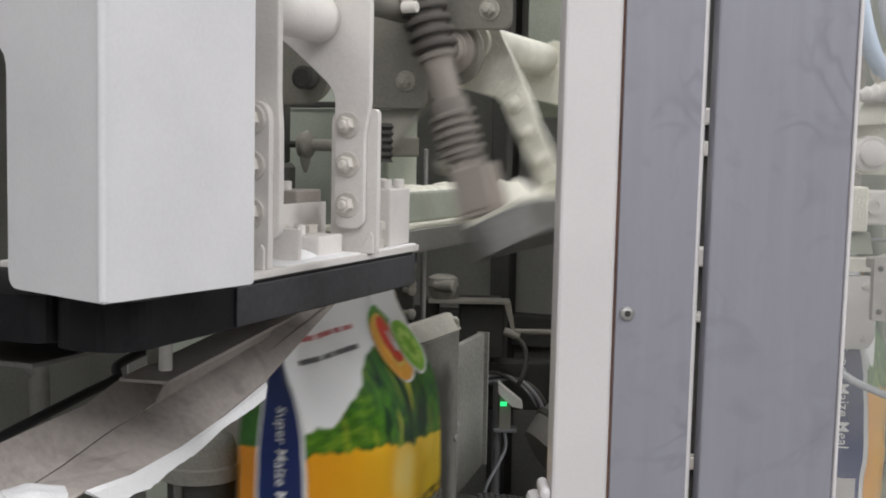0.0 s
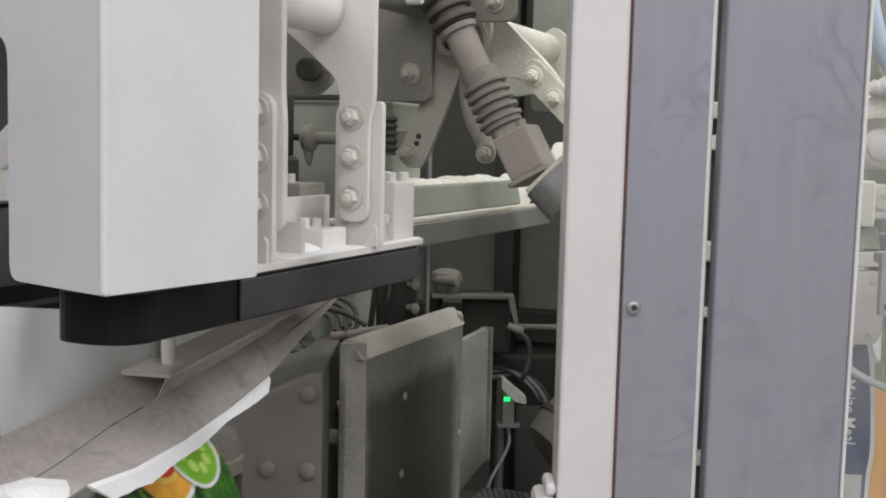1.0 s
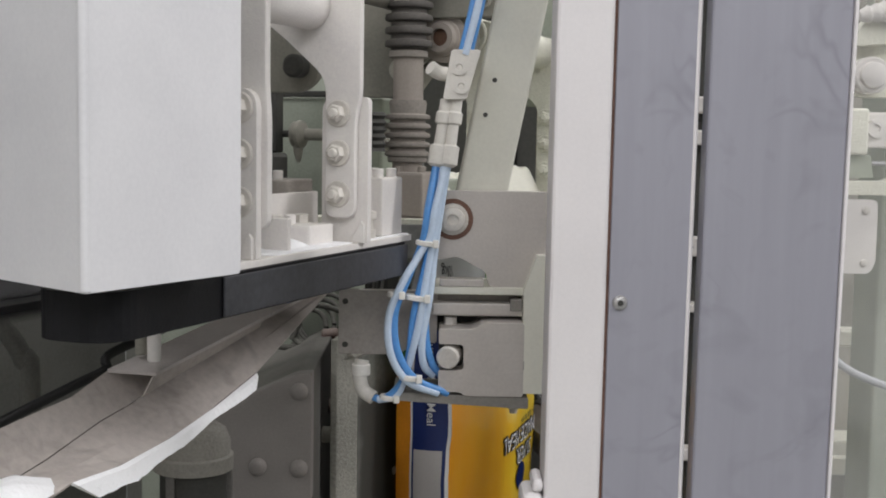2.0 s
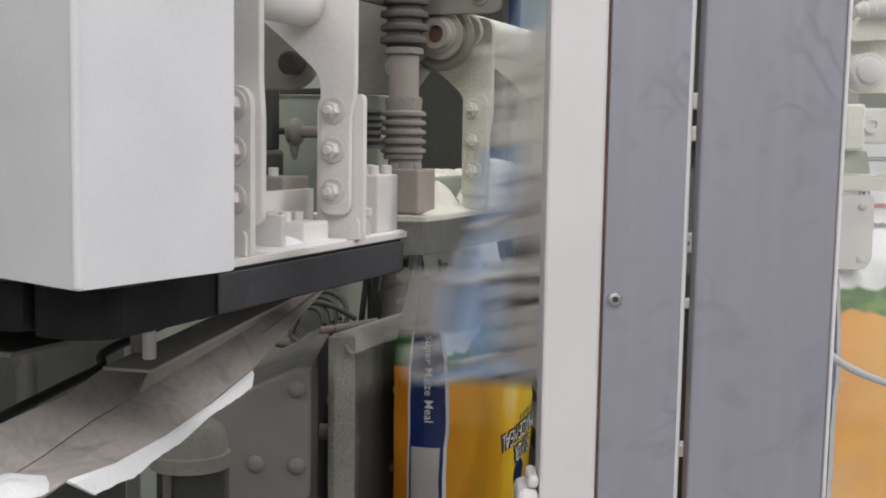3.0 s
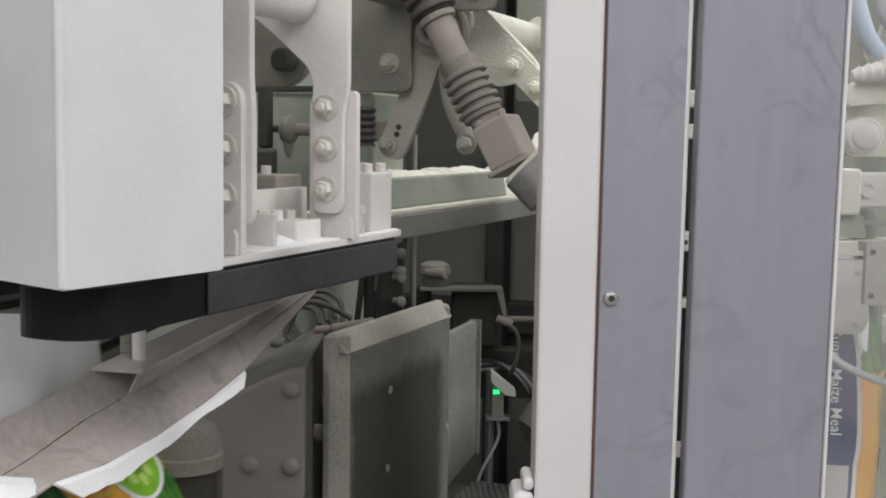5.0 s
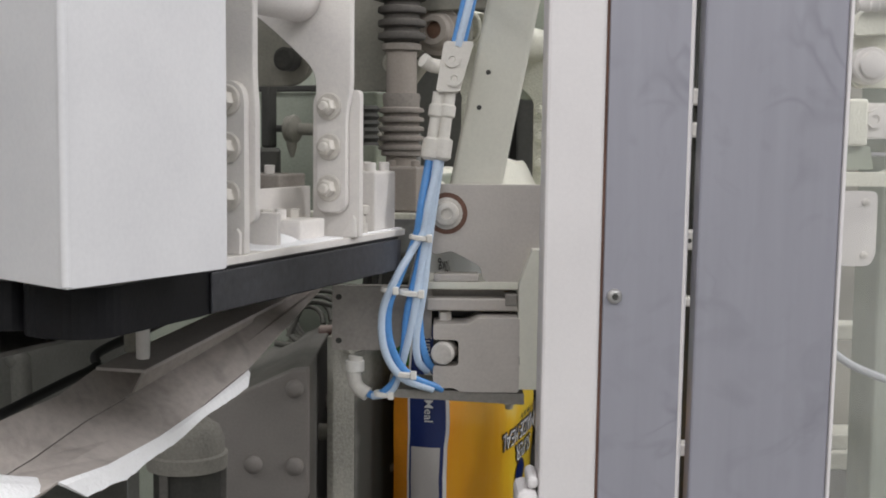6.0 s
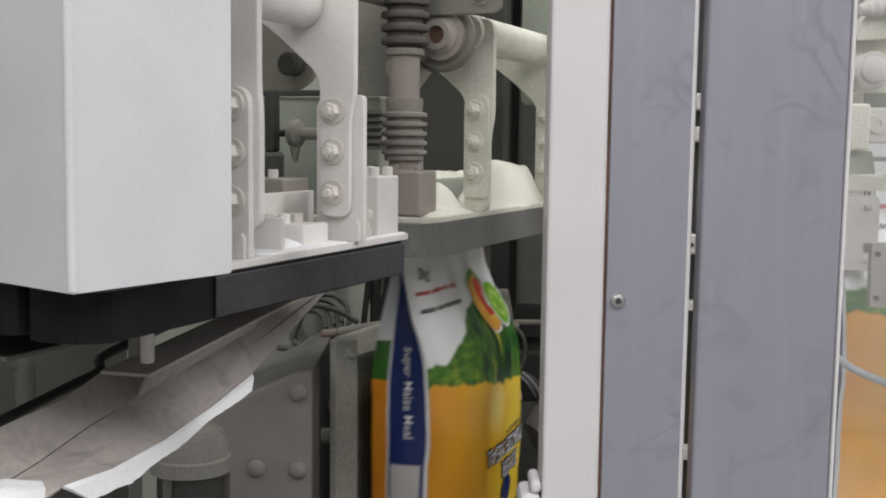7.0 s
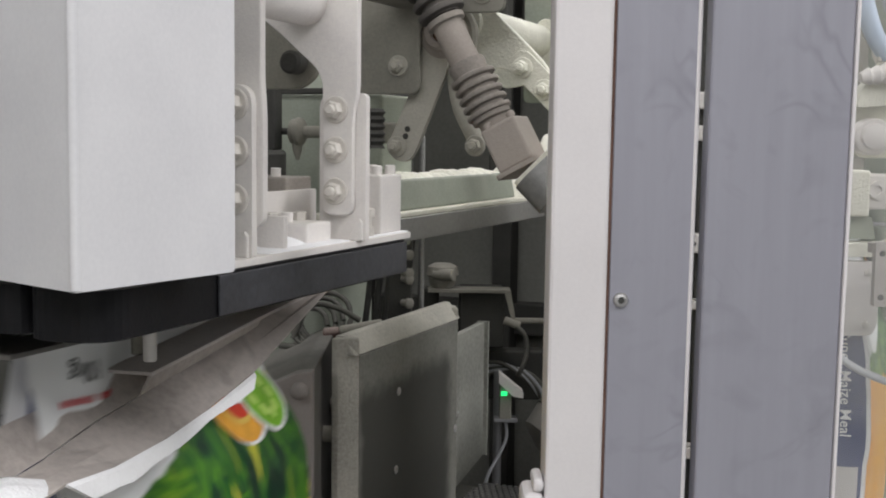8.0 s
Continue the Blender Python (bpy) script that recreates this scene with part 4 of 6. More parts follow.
def drive_box():
    """Grey box with round-headed bolts, square to the room."""
    t = thing("drive_box", "beige-grey steel drive box with round bolts, dusty on top", "gearbox", (-0.2, 1.6, 0.72), ROOM)
    front = part("front_plate", prism([(-0.33, 0.98), (-0.149, 1.080), (-0.149, 1.248), (-0.17, 1.246), (-0.33, 1.172)], "y", 1.55, 1.575, 0.002), DRIVE_M, t)
    part("body", prism([(-0.33, 0.72), (-0.150, 0.72), (-0.150, 1.247), (-0.17, 1.245), (-0.33, 1.171)], "y", 1.5752, 1.93, 0.003), DRIVE_DARK, t)
    for x, z in ((-0.1656, 1.2235), (-0.1653, 1.1225), (-0.2185, 1.124)):
        part("bolt", lathe([(0, 0.0115), (0.004, 0.0115), (0.008, 0.0085), (0.010, 0.004)], (x, 1.55, z), (x, 1.0, z), 20), DRIVE_M, front, "", True)
    part("shaft", rod((-0.149, 1.80, 1.15), (-0.105, 1.80, 1.15), 0.012, 16), DRIVE_BROWN, t, "", True)
    return t


DRIVE_M = material("beige_grey_paint", (0.27, 0.245, 0.23), 0.6, dust=0.2, dust_colour=(0.5, 0.47, 0.43), wear=0.08, bump=0.15)
DRIVE_DARK = material("dark_grey_paint", (0.085, 0.08, 0.075), 0.6, dust=0.3, dust_colour=(0.4, 0.38, 0.34), wear=0.12, bump=0.15)
drive_box()


MOTOR_M = material("motor_dust", (0.20, 0.19, 0.17), 0.7, dust=0.6, dust_colour=(0.46, 0.44, 0.39), wear=0.25, bump=0.5, fine=300)


def motor():
    t = thing("motor", "dusty round motor with a clamped dome lid", "motor", (-0.266, 1.36, 0.9), ROOM)
    part("dome", lathe([(0.268, 0.0455), (0.284, 0.046), (0.286, 0.0425), (0.300, 0.0425), (0.314, 0.037), (0.322, 0.025), (0.325, 0.008)], (-0.268, 1.38, 0.9), (-0.268, 1.38, 2), 28), MOTOR_M, t, "", True)
    part("barrel", rod((-0.268, 1.38, 0.9), (-0.268, 1.38, 1.168), 0.038, 24, 0.003), DARK, t, "", True)
    for a in (0, 3, 5):
        x, y = -0.268 + 0.040 * math.cos(a * math.pi / 4 + 0.3), 1.38 + 0.040 * math.sin(a * math.pi / 4 + 0.3)
        part("clip", box(x - 0.005, x + 0.005, y - 0.003, y + 0.003, 1.118, 1.170, 0.001), DRIVE_DARK, t)
    part("flange", box(-0.335, -0.285, 1.30, 1.36, 1.05, 1.135, 0.008), DUSTY_GREY, t)
    part("stand", box(-0.34, -0.20, 1.31, 1.45, 0.0, 0.9, 0.005), DARK, t)
    return t


motor()


# ---- cables, sensor and small machine parts in the depth of the cabinet ----
def cables():
    t = thing("cable_coil", "coil of dusty black cables with a red-brown grip", "cable", (-0.19, 1.92, 1.22), ROOM)
    random.seed(11)
    for k in range(4):
        cx, cz, r = -0.190 + 0.007 * k, 1.252 + 0.003 * k, 0.030 + 0.005 * k
        pts = [(cx + r * math.cos(a) * 0.9, 1.90 + 0.012 * k + 0.03 * math.sin(a), cz + r * math.sin(a) * 0.8) for a in [i * 0.62 for i in range(11)]]
        part("cable", hose(pts, 0.0042), CABLE, t, "", True)
    part("cable", hose([(-0.215, 1.88, 1.235), (-0.19, 1.89, 1.285), (-0.15, 1.9, 1.282), (-0.112, 1.9, 1.262)], 0.0045), CABLE, t, "", True)
    part("cable", hose([(-0.235, 1.88, 1.225), (-0.20, 1.87, 1.222), (-0.16, 1.87, 1.213), (-0.10, 1.87, 1.225)], 0.005), CABLE, t, "", True)
    part("grip", rod((-0.166, 1.86, 1.247), (-0.140, 1.86, 1.250), 0.009, 16, 0.003), RED, t, "faded red rubber grip", True)
    part("grip_tube", rod((-0.140, 1.86, 1.250), (-0.075, 1.86, 1.262), 0.0095, 16, 0.002), DUSTY_GREY, t, "", True)
    t = thing("bracket_shelf", "dark steel shelf with a valve and dusty cables", "shelf", (0.02, 2.4, 0.72), ROOM)
    part("shelf_plate", box(-0.012, 0.148, 2.35, 2.40, 1.250, 1.257, 0.001), DUSTY_GREY, t)
    part("shelf_cheek", prism([(0.148, 1.257), (0.160, 1.187), (0.150, 1.200), (0.136, 1.252)], "y", 2.340, 2.3495, 0.0005), DUSTY_GREY, t)
    part("box_body", box(0.05, 0.138, 2.37, 2.50, 1.14, 1.250, 0.004), DARK, t)
    part("valve", lathe([(0, 0.020), (0.012, 0.027), (0.022, 0.027), (0.026, 0.032), (0.042, 0.029), (0.048, 0.017)], (0.016, 2.375, 1.257), (0.016, 2.375, 2), 14), DUSTY_GREY, t, "", True)
    part("valve_plug", rod((0.0, 2.36, 1.285), (0.038, 2.34, 1.285), 0.012, 14, 0.002), DUSTY_GREY, t, "", True)
    part("leg", box(-0.02, 0.01, 2.41, 2.45, 0.72, 1.250, 0.003), DARK, t)
    part("cable", hose([(0.150, 2.34, 1.195), (0.174, 2.33, 1.175), (0.180, 2.33, 1.14), (0.172, 2.33, 1.11), (0.165, 2.35, 1.09)], 0.0045), CABLE, t, "", True)
    part("plug", rod((0.136, 2.34, 1.200), (0.166, 2.338, 1.189), 0.008, 12), DUSTY_GREY, t, "", True)
    part("under_frame", box(0.0, 0.6, 2.45, 2.5, 1.02, 1.12, 0.004), DARK, t)
    part("rail", rod((0.16, 2.4, 1.19), (0.7, 2.4, 1.19), 0.006, 12), DUSTY_GREY, t, "", True)
    t = thing("light_sensor", "small sensor on a steel post, green lamp lit", "sensor", (0.138, 2.33, 0.72), ROOM)
    t.matrix_world = Matrix.Translation((-0.0125, 0, 0.008)) @ t.matrix_world
    part("post", rod((0.138, 2.33, 0.712), (0.138, 2.33, 1.095), 0.0085, 14), STEEL, t, "", True)
    part("sensor_body", box(0.140, 0.163, 2.300, 2.325, 1.005, 1.075, 0.002), DUSTY_GREY, t)
    head = part("sensor_head", prism(rounded([(0.138, 1.098), (0.185, 1.060), (0.185, 1.048), (0.165, 1.052), (0.138, 1.077)], 0.002), "y", 2.295, 2.33, 0.001), WHITE_DUSTY, t)
    part("lamp", box(0.142, 0.154, 2.290, 2.294, 1.054, 1.062, 0.001), LED, head, "lit green status lamp")
    part("clip", box(0.13, 0.175, 2.30, 2.33, 1.000, 1.008, 0.001), STEEL, t)
    part("cable", hose([(0.152, 2.31, 1.005), (0.155, 2.31, 0.97), (0.142, 2.30, 0.94), (0.12, 2.29, 0.90), (0.105, 2.29, 0.84)], 0.0032), CABLE_GREY, t, "", True)
    for k in range(5):
        dx = 0.012 * k
        part("cable", hose([(0.08, 2.42, 1.085 - 0.006 * k), (0.14 + dx, 2.40, 1.098 - 0.004 * k), (0.19 + dx, 2.39, 1.07 - 0.008 * k), (0.24, 2.40, 1.03 - 0.012 * k), (0.30, 2.42, 1.02)], 0.004), CABLE_GREY if k % 2 else CABLE, t, "", True)
    t = thing("valve_block", "dark vertical manifold with small dusty fittings", "manifold", (-0.05, 2.0, 0.72), ROOM)
    part("block", box(-0.075, -0.035, 2.02, 2.06, 0.72, 1.62, 0.003), DARK, t)
    for z in (1.355, 1.325, 1.315, 1.275):
        part("fitting", lathe([(0, 0.006), (0.012, 0.006), (0.013, 0.009), (0.018, 0.009), (0.02, 0.005)], (-0.05, 2.02, z), (-0.02, 1.99, z), 12), DUSTY_GREY, t, "", True)
    part("pipe", rod((-0.02, 2.05, 0.72), (-0.02, 2.05, 1.55), 0.005, 12), STEEL_DULL, t, "", True)
    for i in range(5):
        part("slanted_tube", rod((-0.12 + 0.016 * i, 2.1, 1.20), (-0.095 + 0.016 * i, 2.1, 1.42), 0.0055, 10), DARK, t, "", True)
    t = thing("air_hose", "dark grey rubber hose hanging in a bend", "hose", (-0.55, 1.3, 0.72), ROOM)
    part("tube", hose([(-0.50, 1.30, 1.36), (-0.462, 1.30, 1.345), (-0.434, 1.30, 1.305), (-0.427, 1.30, 1.25), (-0.424, 1.30, 0.72)], 0.011), CABLE, t, "", True)
    t = thing("drum_motor", "round dark grey motor end in dust", "motor", (0.24, 2.0, 0.72), ROOM)
    part("drum", lathe([(0, 0.03), (0.012, 0.065), (0.05, 0.075), (0.16, 0.075), (0.17, 0.07)], (0.20, 2.1, 1.0), (0.34, 2.15, 1.12), 28), DRIVE_DARK, t, "", True)
    part("drum_ring", lathe([(0, 0.068), (0.004, 0.079), (0.014, 0.079), (0.018, 0.07)], (0.236, 2.112, 1.03), (0.376, 2.162, 1.15), 28), DARK, t, "", True)
    part("foot", box(0.24, 0.34, 2.1, 2.2, 0.72, 1.0, 0.005), DARK, t)


cables()


def conveyor():
    t = thing("chain_conveyor", "black chain-link conveyor belt under the bags", "conveyor", (-0.61, 0.9, 0.0))
    part("bed", box(-0.700, -0.53, -0.60, 1.965, 0.925, 0.949, 0.004), BELT, t)
    part("side_rail", box(-0.529, -0.52, -0.60, 1.965, 0.90, 0.945, 0.002), STEEL_DULL, t)
    for u in (-0.4, 0.7, 1.8):
        part("leg", box(-0.63, -0.59, u, u + 0.04, 0.0, 0.925, 0.004), DARK, t)
    bm = bmesh.new()
    for i in range(15):
        for j in range(30):
            x, y = -0.693 + i * 0.011 + (j % 2) * 0.0055, 1.60 + j * 0.0122
            bmesh.ops.create_cube(bm, size=1, matrix=Matrix.LocRotScale((x, y, 0.9525), None, (0.0075, 0.009, 0.007)))
    part("woven_belt", bm, BELT, t)["kind"] = "stuff"
    return t


conveyor()


# ---- rear half of the closed clamp, which swings away to the back ----
REAR_PIVOT = (-0.70, 0.95, 1.66)


def rear_jaw():
    t = thing("rear_bag_clamp", "dark steel rear clamp jaw with a white arm", "bag clamp", REAR_PIVOT)
    pts = rounded([(-0.557, 0.665), (-0.557, 1.10), (-0.72, 1.10), (-0.72, 0.665)], [0.02, 0.004, 0.004, 0.02], 6)
    part("edge_bar", prism(pts, "z", 1.4115, 1.4455, 0.002), DARK_RIM, t)
    part("top_plate", box(-0.718, -0.648, 0.80, 1.10, 1.4456, 1.4515, 0.001), WHITE_DUSTY, t)
    part("arm", box(-0.715, -0.685, 0.95, 0.96, 1.4516, 1.68, 0.002), WHITE_DUSTY, t)
    part("under_tray", box(-0.71, -0.60, 0.70, 0.90, 1.385, 1.389, 0.001), DRIVE_DARK, t)
    part("tray_hanger", box(-0.69, -0.68, 0.79, 0.80, 1.389, 1.4114, 0.001), DRIVE_DARK, t)
    return t


rear = rear_jaw()


def carrier_rail():
    t = thing("carrier_rail", "narrow dark steel rail that carries the bag heads", "rail", (-0.655, 0.6, 1.4035))
    part("rail", box(-0.700, -0.674, -0.10, 1.298, 1.4035, 1.4108, 0.001), DARK_RIM, t)
    for u in (0.30, 1.2):
        part("rail_hanger", box(-0.70, -0.690, u, u + 0.01, 1.4036, 1.75, 0.001), DARK, t)
        part("rail_foot", box(-0.698, -0.690, u, u + 0.01, 1.4036, 1.4075, 0.0005), DARK, t)
    # black strip, whose far run stands in for shade above the chute flange
    part("rubber_and_gap_shade", hose([(-0.7025, 0.651, 1.2847), (-0.7015, 0.8029, 1.3097), (-0.7004, 0.8897, 1.3233), (-0.6998, 0.9331, 1.3303), (-0.7042, 0.9429, 1.3412), (-0.7053, 1.0091, 1.3509), (-0.7031, 1.1501, 1.3705), (-0.6998, 1.2911, 1.3889), (-0.69, 1.297, 1.4045)], 0.0046), DARK_RUB, t, "black rubber strip under the rail, its far run standing for gap shade", True)
    part("head_beam", box(-0.72, -0.69, -0.10, 1.30, 1.75, 1.79, 0.002), DUSTY_GREY, t)
    for u in (0.0, 1.22):
        part("post", box(-0.72, -0.69, u, u + 0.03, 1.79, 2.40, 0.002), DUSTY_GREY, t)


carrier_rail()

# ---- guard posts and door between the camera and the machine ----
GUARD = Matrix.Translation((0, 1.01, 1.5)) @ Matrix.Rotation(radians(2.2), 4, "X") @ Matrix.Translation((0, -1.01, -1.5))


def guards():
    t = thing("guard_post", "white painted square steel guard post", "post", (0.127, 1.03, 0.0), GUARD)
    part("tube", box(0.103, 0.1505, 1.010, 1.058, 0.0, 2.4, 0.003), POST_WHITE, t)
    part("foot_clamp", box(0.084, 0.1025, 1.005, 1.05, 1.20, 1.250, 0.006), POST_WHITE, t)
    part("foot_clamp", box(0.093, 0.1025, 1.008, 1.045, 1.2505, 1.262, 0.004), POST_WHITE, t)
    t = thing("guard_strip", "grey brushed metal guard strip with smears and a button screw", "panel", (0.186, 1.03, 0.0), GUARD)
    part("strip", box(0.1535, 0.2215, 1.016, 1.020, 0.02, 2.4, 0.001), GREY_PANEL, t)
    part("seam", box(0.1506, 0.1534, 1.018, 1.04, 0.02, 2.4, 0), RUST, t, "rust-brown seam")
    part("folded_edge", rod((0.2205, 1.0175, 0.02), (0.2205, 1.0175, 2.4), 0.0022, 12, 0.0003), POST_WHITE, t, "", True)
    part("folded_return", box(0.2185, 0.2215, 1.020, 1.045, 0.02, 2.4, 0.0005), GREY_PANEL, t)
    for z in (1.415, 0.9, 1.93):
        bm = lathe([(0, 0.0060), (0.001, 0.0064), (0.003, 0.0060), (0.0044, 0.0044), (0.0046, 0.0030), (0.0034, 0.0028)], (0.1630, 1.016, z), (0.1630, 0.9, z), 20)
        part("screw", bm, BOLT_GREYM, t, "button-head socket screw", True)
        part("screw_socket", lathe([(0, 0.0026), (0.0004, 0.0026)], (0.1630, 1.0120, z), (0.1630, 0.9, z), 6), DARK, t)
    t = thing("guard_door", "grey metal guard door stile with a clouded plastic pane", "door", (0.29, 1.03, 0.0), GUARD)
    part("stile", box(0.2285, 0.3430, 1.006, 1.030, 0.02, 2.4, 0.002), GREY_PANEL, t)
    part("stile_edge", box(0.3432, 0.3462, 1.004, 1.034, 0.02, 2.4, 0.001), POST_WHITE, t)
    pane = part("pane", box(0.3465, 2.0, 1.020, 1.024, 0.1, 2.3, 0), PANE, t)
    pane.visible_shadow = False
    part("far_stile", box(2.0, 2.12, 1.006, 1.030, 0.02, 2.4, 0.002), GREY_PANEL, t)


guards()


# ---- feeding side: the arm that hands over the bags, behind the door's pane ----
def feed_arm():
    t = thing("transfer_robot", "cream-white dusty transfer robot with a round boss and clamp", "robot arm", (0.56, 1.46, 0.0), ROOM)
    pts = rounded([(0.500, 1.530), (0.62, 1.530), (0.70, 1.62), (0.70, 2.3), (0.56, 2.3), (0.545, 1.70), (0.515, 1.60), (0.500, 1.59)], 0.014)
    part("side_plate", prism(pts, "y", 1.462, 1.477, 0.002), WHITE_CAKED, t)
    part("boss", lathe([(0, 0.0215), (0.022, 0.0215), (0.024, 0.0195), (0.024, 0.0155), (0.030, 0.0150), (0.032, 0.012)], (0.5146, 1.460, 1.555), (0.5146, 1.3, 1.555), 28), WHITE_DUSTY, t, "", True)
    part("boss_housing", prism(rounded([(0.492, 1.588), (0.545, 1.592), (0.545, 1.620), (0.510, 1.622), (0.498, 1.612)], 0.006), "y", 1.435, 1.4615, 0.002), WHITE_CAKED, t)
    ribs = [(0, 0.006)]
    for k in range(6):
        ribs += [(0.006 + 0.010 * k, 0.0085 + 0.0012 * k), (0.010 + 0.010 * k, 0.0105 + 0.0012 * k), (0.013 + 0.010 * k, 0.0085 + 0.0012 * k)]
    part("ribbed_nozzle", lathe(ribs + [(0.068, 0.020), (0.10, 0.020)], (0.492, 1.425, 1.622), (0.592, 1.425, 1.640), 20), WHITE_DUSTY, t, "", True)
    part("upper_block", box(0.488, 0.512, 1.432, 1.4610, 1.462, 1.516, 0.003), WHITE_CAKED, t)
    part("upper_block", box(0.5125, 0.60, 1.445, 1.4610, 1.470, 1.512, 0.003), WHITE_DUSTY, t)
    part("eye_ring", lathe([(0, 0.0105), (0.006, 0.0105), (0.006, 0.005), (0.003, 0.005)], (0.5228, 1.4448, 1.493), (0.5228, 1.3, 1.493), 20), WHITE_DUSTY, t, "", True)
    for z in (1.482, 1.474, 1.452):
        part("guide_rod", rod((0.5225, 1.452, z), (0.66, 1.452, z), 0.0028, 10), STEEL, t, "", True)
    part("neck_plate", prism(rounded([(0.488, 1.4345), (0.525, 1.4345), (0.520, 1.4615), (0.488, 1.4615)], 0.003), "y", 1.446, 1.460, 0.001), GREEN_GREY, t)
    part("clamp_bar", prism(rounded([(0.470, 1.4150), (0.590, 1.4150), (0.590, 1.4340), (0.545, 1.4340), (0.540, 1.4310), (0.470, 1.4310)], 0.003), "y", 1.430, 1.470, 0.002), WHITE_CAKED, t)
    part("clamp_pad", prism(rounded([(0.486, 1.322), (0.519, 1.322), (0.526, 1.335), (0.526, 1.4095), (0.486, 1.4095)], [0.004, 0.012, 0.006, 0.008, 0.006]), "y", 1.430, 1.446, 0.003, 3), WHITE_DUSTY, t, "pale plastic clamp pad")
    for z in (1.397, 1.335):
        part("pad_screw", lathe([(0, 0.0045), (0.002, 0.0045), (0.0025, 0.003)], (0.512, 1.4298, z), (0.512, 1.3, z), 14), BOLT_M, t, "", True)
    part("pad_hanger", box(0.480, 0.492, 1.448, 1.460, 1.33, 1.4148, 0.002), WHITE_DUSTY, t)
    part("side_rail", box(0.552, 0.562, 1.435, 1.455, 1.31, 1.4148, 0.002), WHITE_CAKED, t)
    part("hose", hose([(0.485, 1.44, 1.78), (0.492, 1.43, 1.72), (0.508, 1.435, 1.675), (0.530, 1.45, 1.650)], 0.011), HOSE_PALE, t, "", True)
    part("hose", hose([(0.520, 1.45, 1.80), (0.523, 1.44, 1.73), (0.535, 1.44, 1.69), (0.560, 1.45, 1.665)], 0.008), CABLE_GREY, t, "", True)
    part("nut", rod((0.517, 1.452, 1.651), (0.535, 1.452, 1.655), 0.012, 6), FITTING, t)
    frame_thing = thing("steel_stand", "cream dusty steel stand of the feeding station", "stand", (0.65, 1.6, 0.0), ROOM)
    part("upright", box(0.60, 0.70, 1.62, 1.72, 0.0, 2.3, 0.006), GREEN_GREY, frame_thing)
    part("low_beam", box(0.48, 0.75, 1.90, 1.95, 1.235, 1.26, 0.003), WHITE_CAKED, frame_thing)
    part("low_beam", box(0.46, 0.75, 1.88, 1.95, 1.065, 1.09, 0.003), WHITE_CAKED, frame_thing)
    robot = t
    t = thing("slotted_upright", "cream dusty slotted steel upright with brackets", "frame", (0.38, 1.75, 0.0), ROOM)
    part("bar", box(0.37, 0.405, 1.72, 1.76, 0.0, 2.38, 0.003), DARK, t)
    for z0, z1 in ((1.592, 1.615), (1.548, 1.569), (1.393, 1.42), (1.314, 1.327), (1.102, 1.12)):
        part("bracket", box(0.345, 0.42, 1.692, 1.7195, z0, z1, 0.003), WHITE_DUSTY, t)
    part("bracket_hole", rod((0.3625, 1.6918, 1.406), (0.3625, 1.693, 1.406), 0.0035, 12), DARK, t)
    part("cable", hose([(0.385, 1.68, 1.9), (0.38, 1.68, 1.8), (0.40, 1.68, 1.74), (0.42, 1.68, 1.70)], 0.006), TIE, t, "", True)
    t = thing("feed_cabinet", "pale grey-green dusty cabinet of the feeding station", "cabinet", (0.9, 2.3, 0.0), ROOM)
    part("body", box(0.42, 1.6, 2.2, 2.5, 0.0, 2.35, 0.008), DUSTY_GREY, t)
    part("shelf", box(0.45, 1.5, 2.0, 2.2, 1.00, 1.03, 0.003), WHITE_CAKED, t)
    part("loop_hose", hose([(0.425, 1.33, 1.345), (0.445, 1.31, 1.317), (0.475, 1.30, 1.300), (0.52, 1.30, 1.287), (0.58, 1.30, 1.288), (0.64, 1.32, 1.33)], 0.0042), CABLE_GREY, t, "pale air hose in a loop", True)
    return robot


robot = feed_arm()


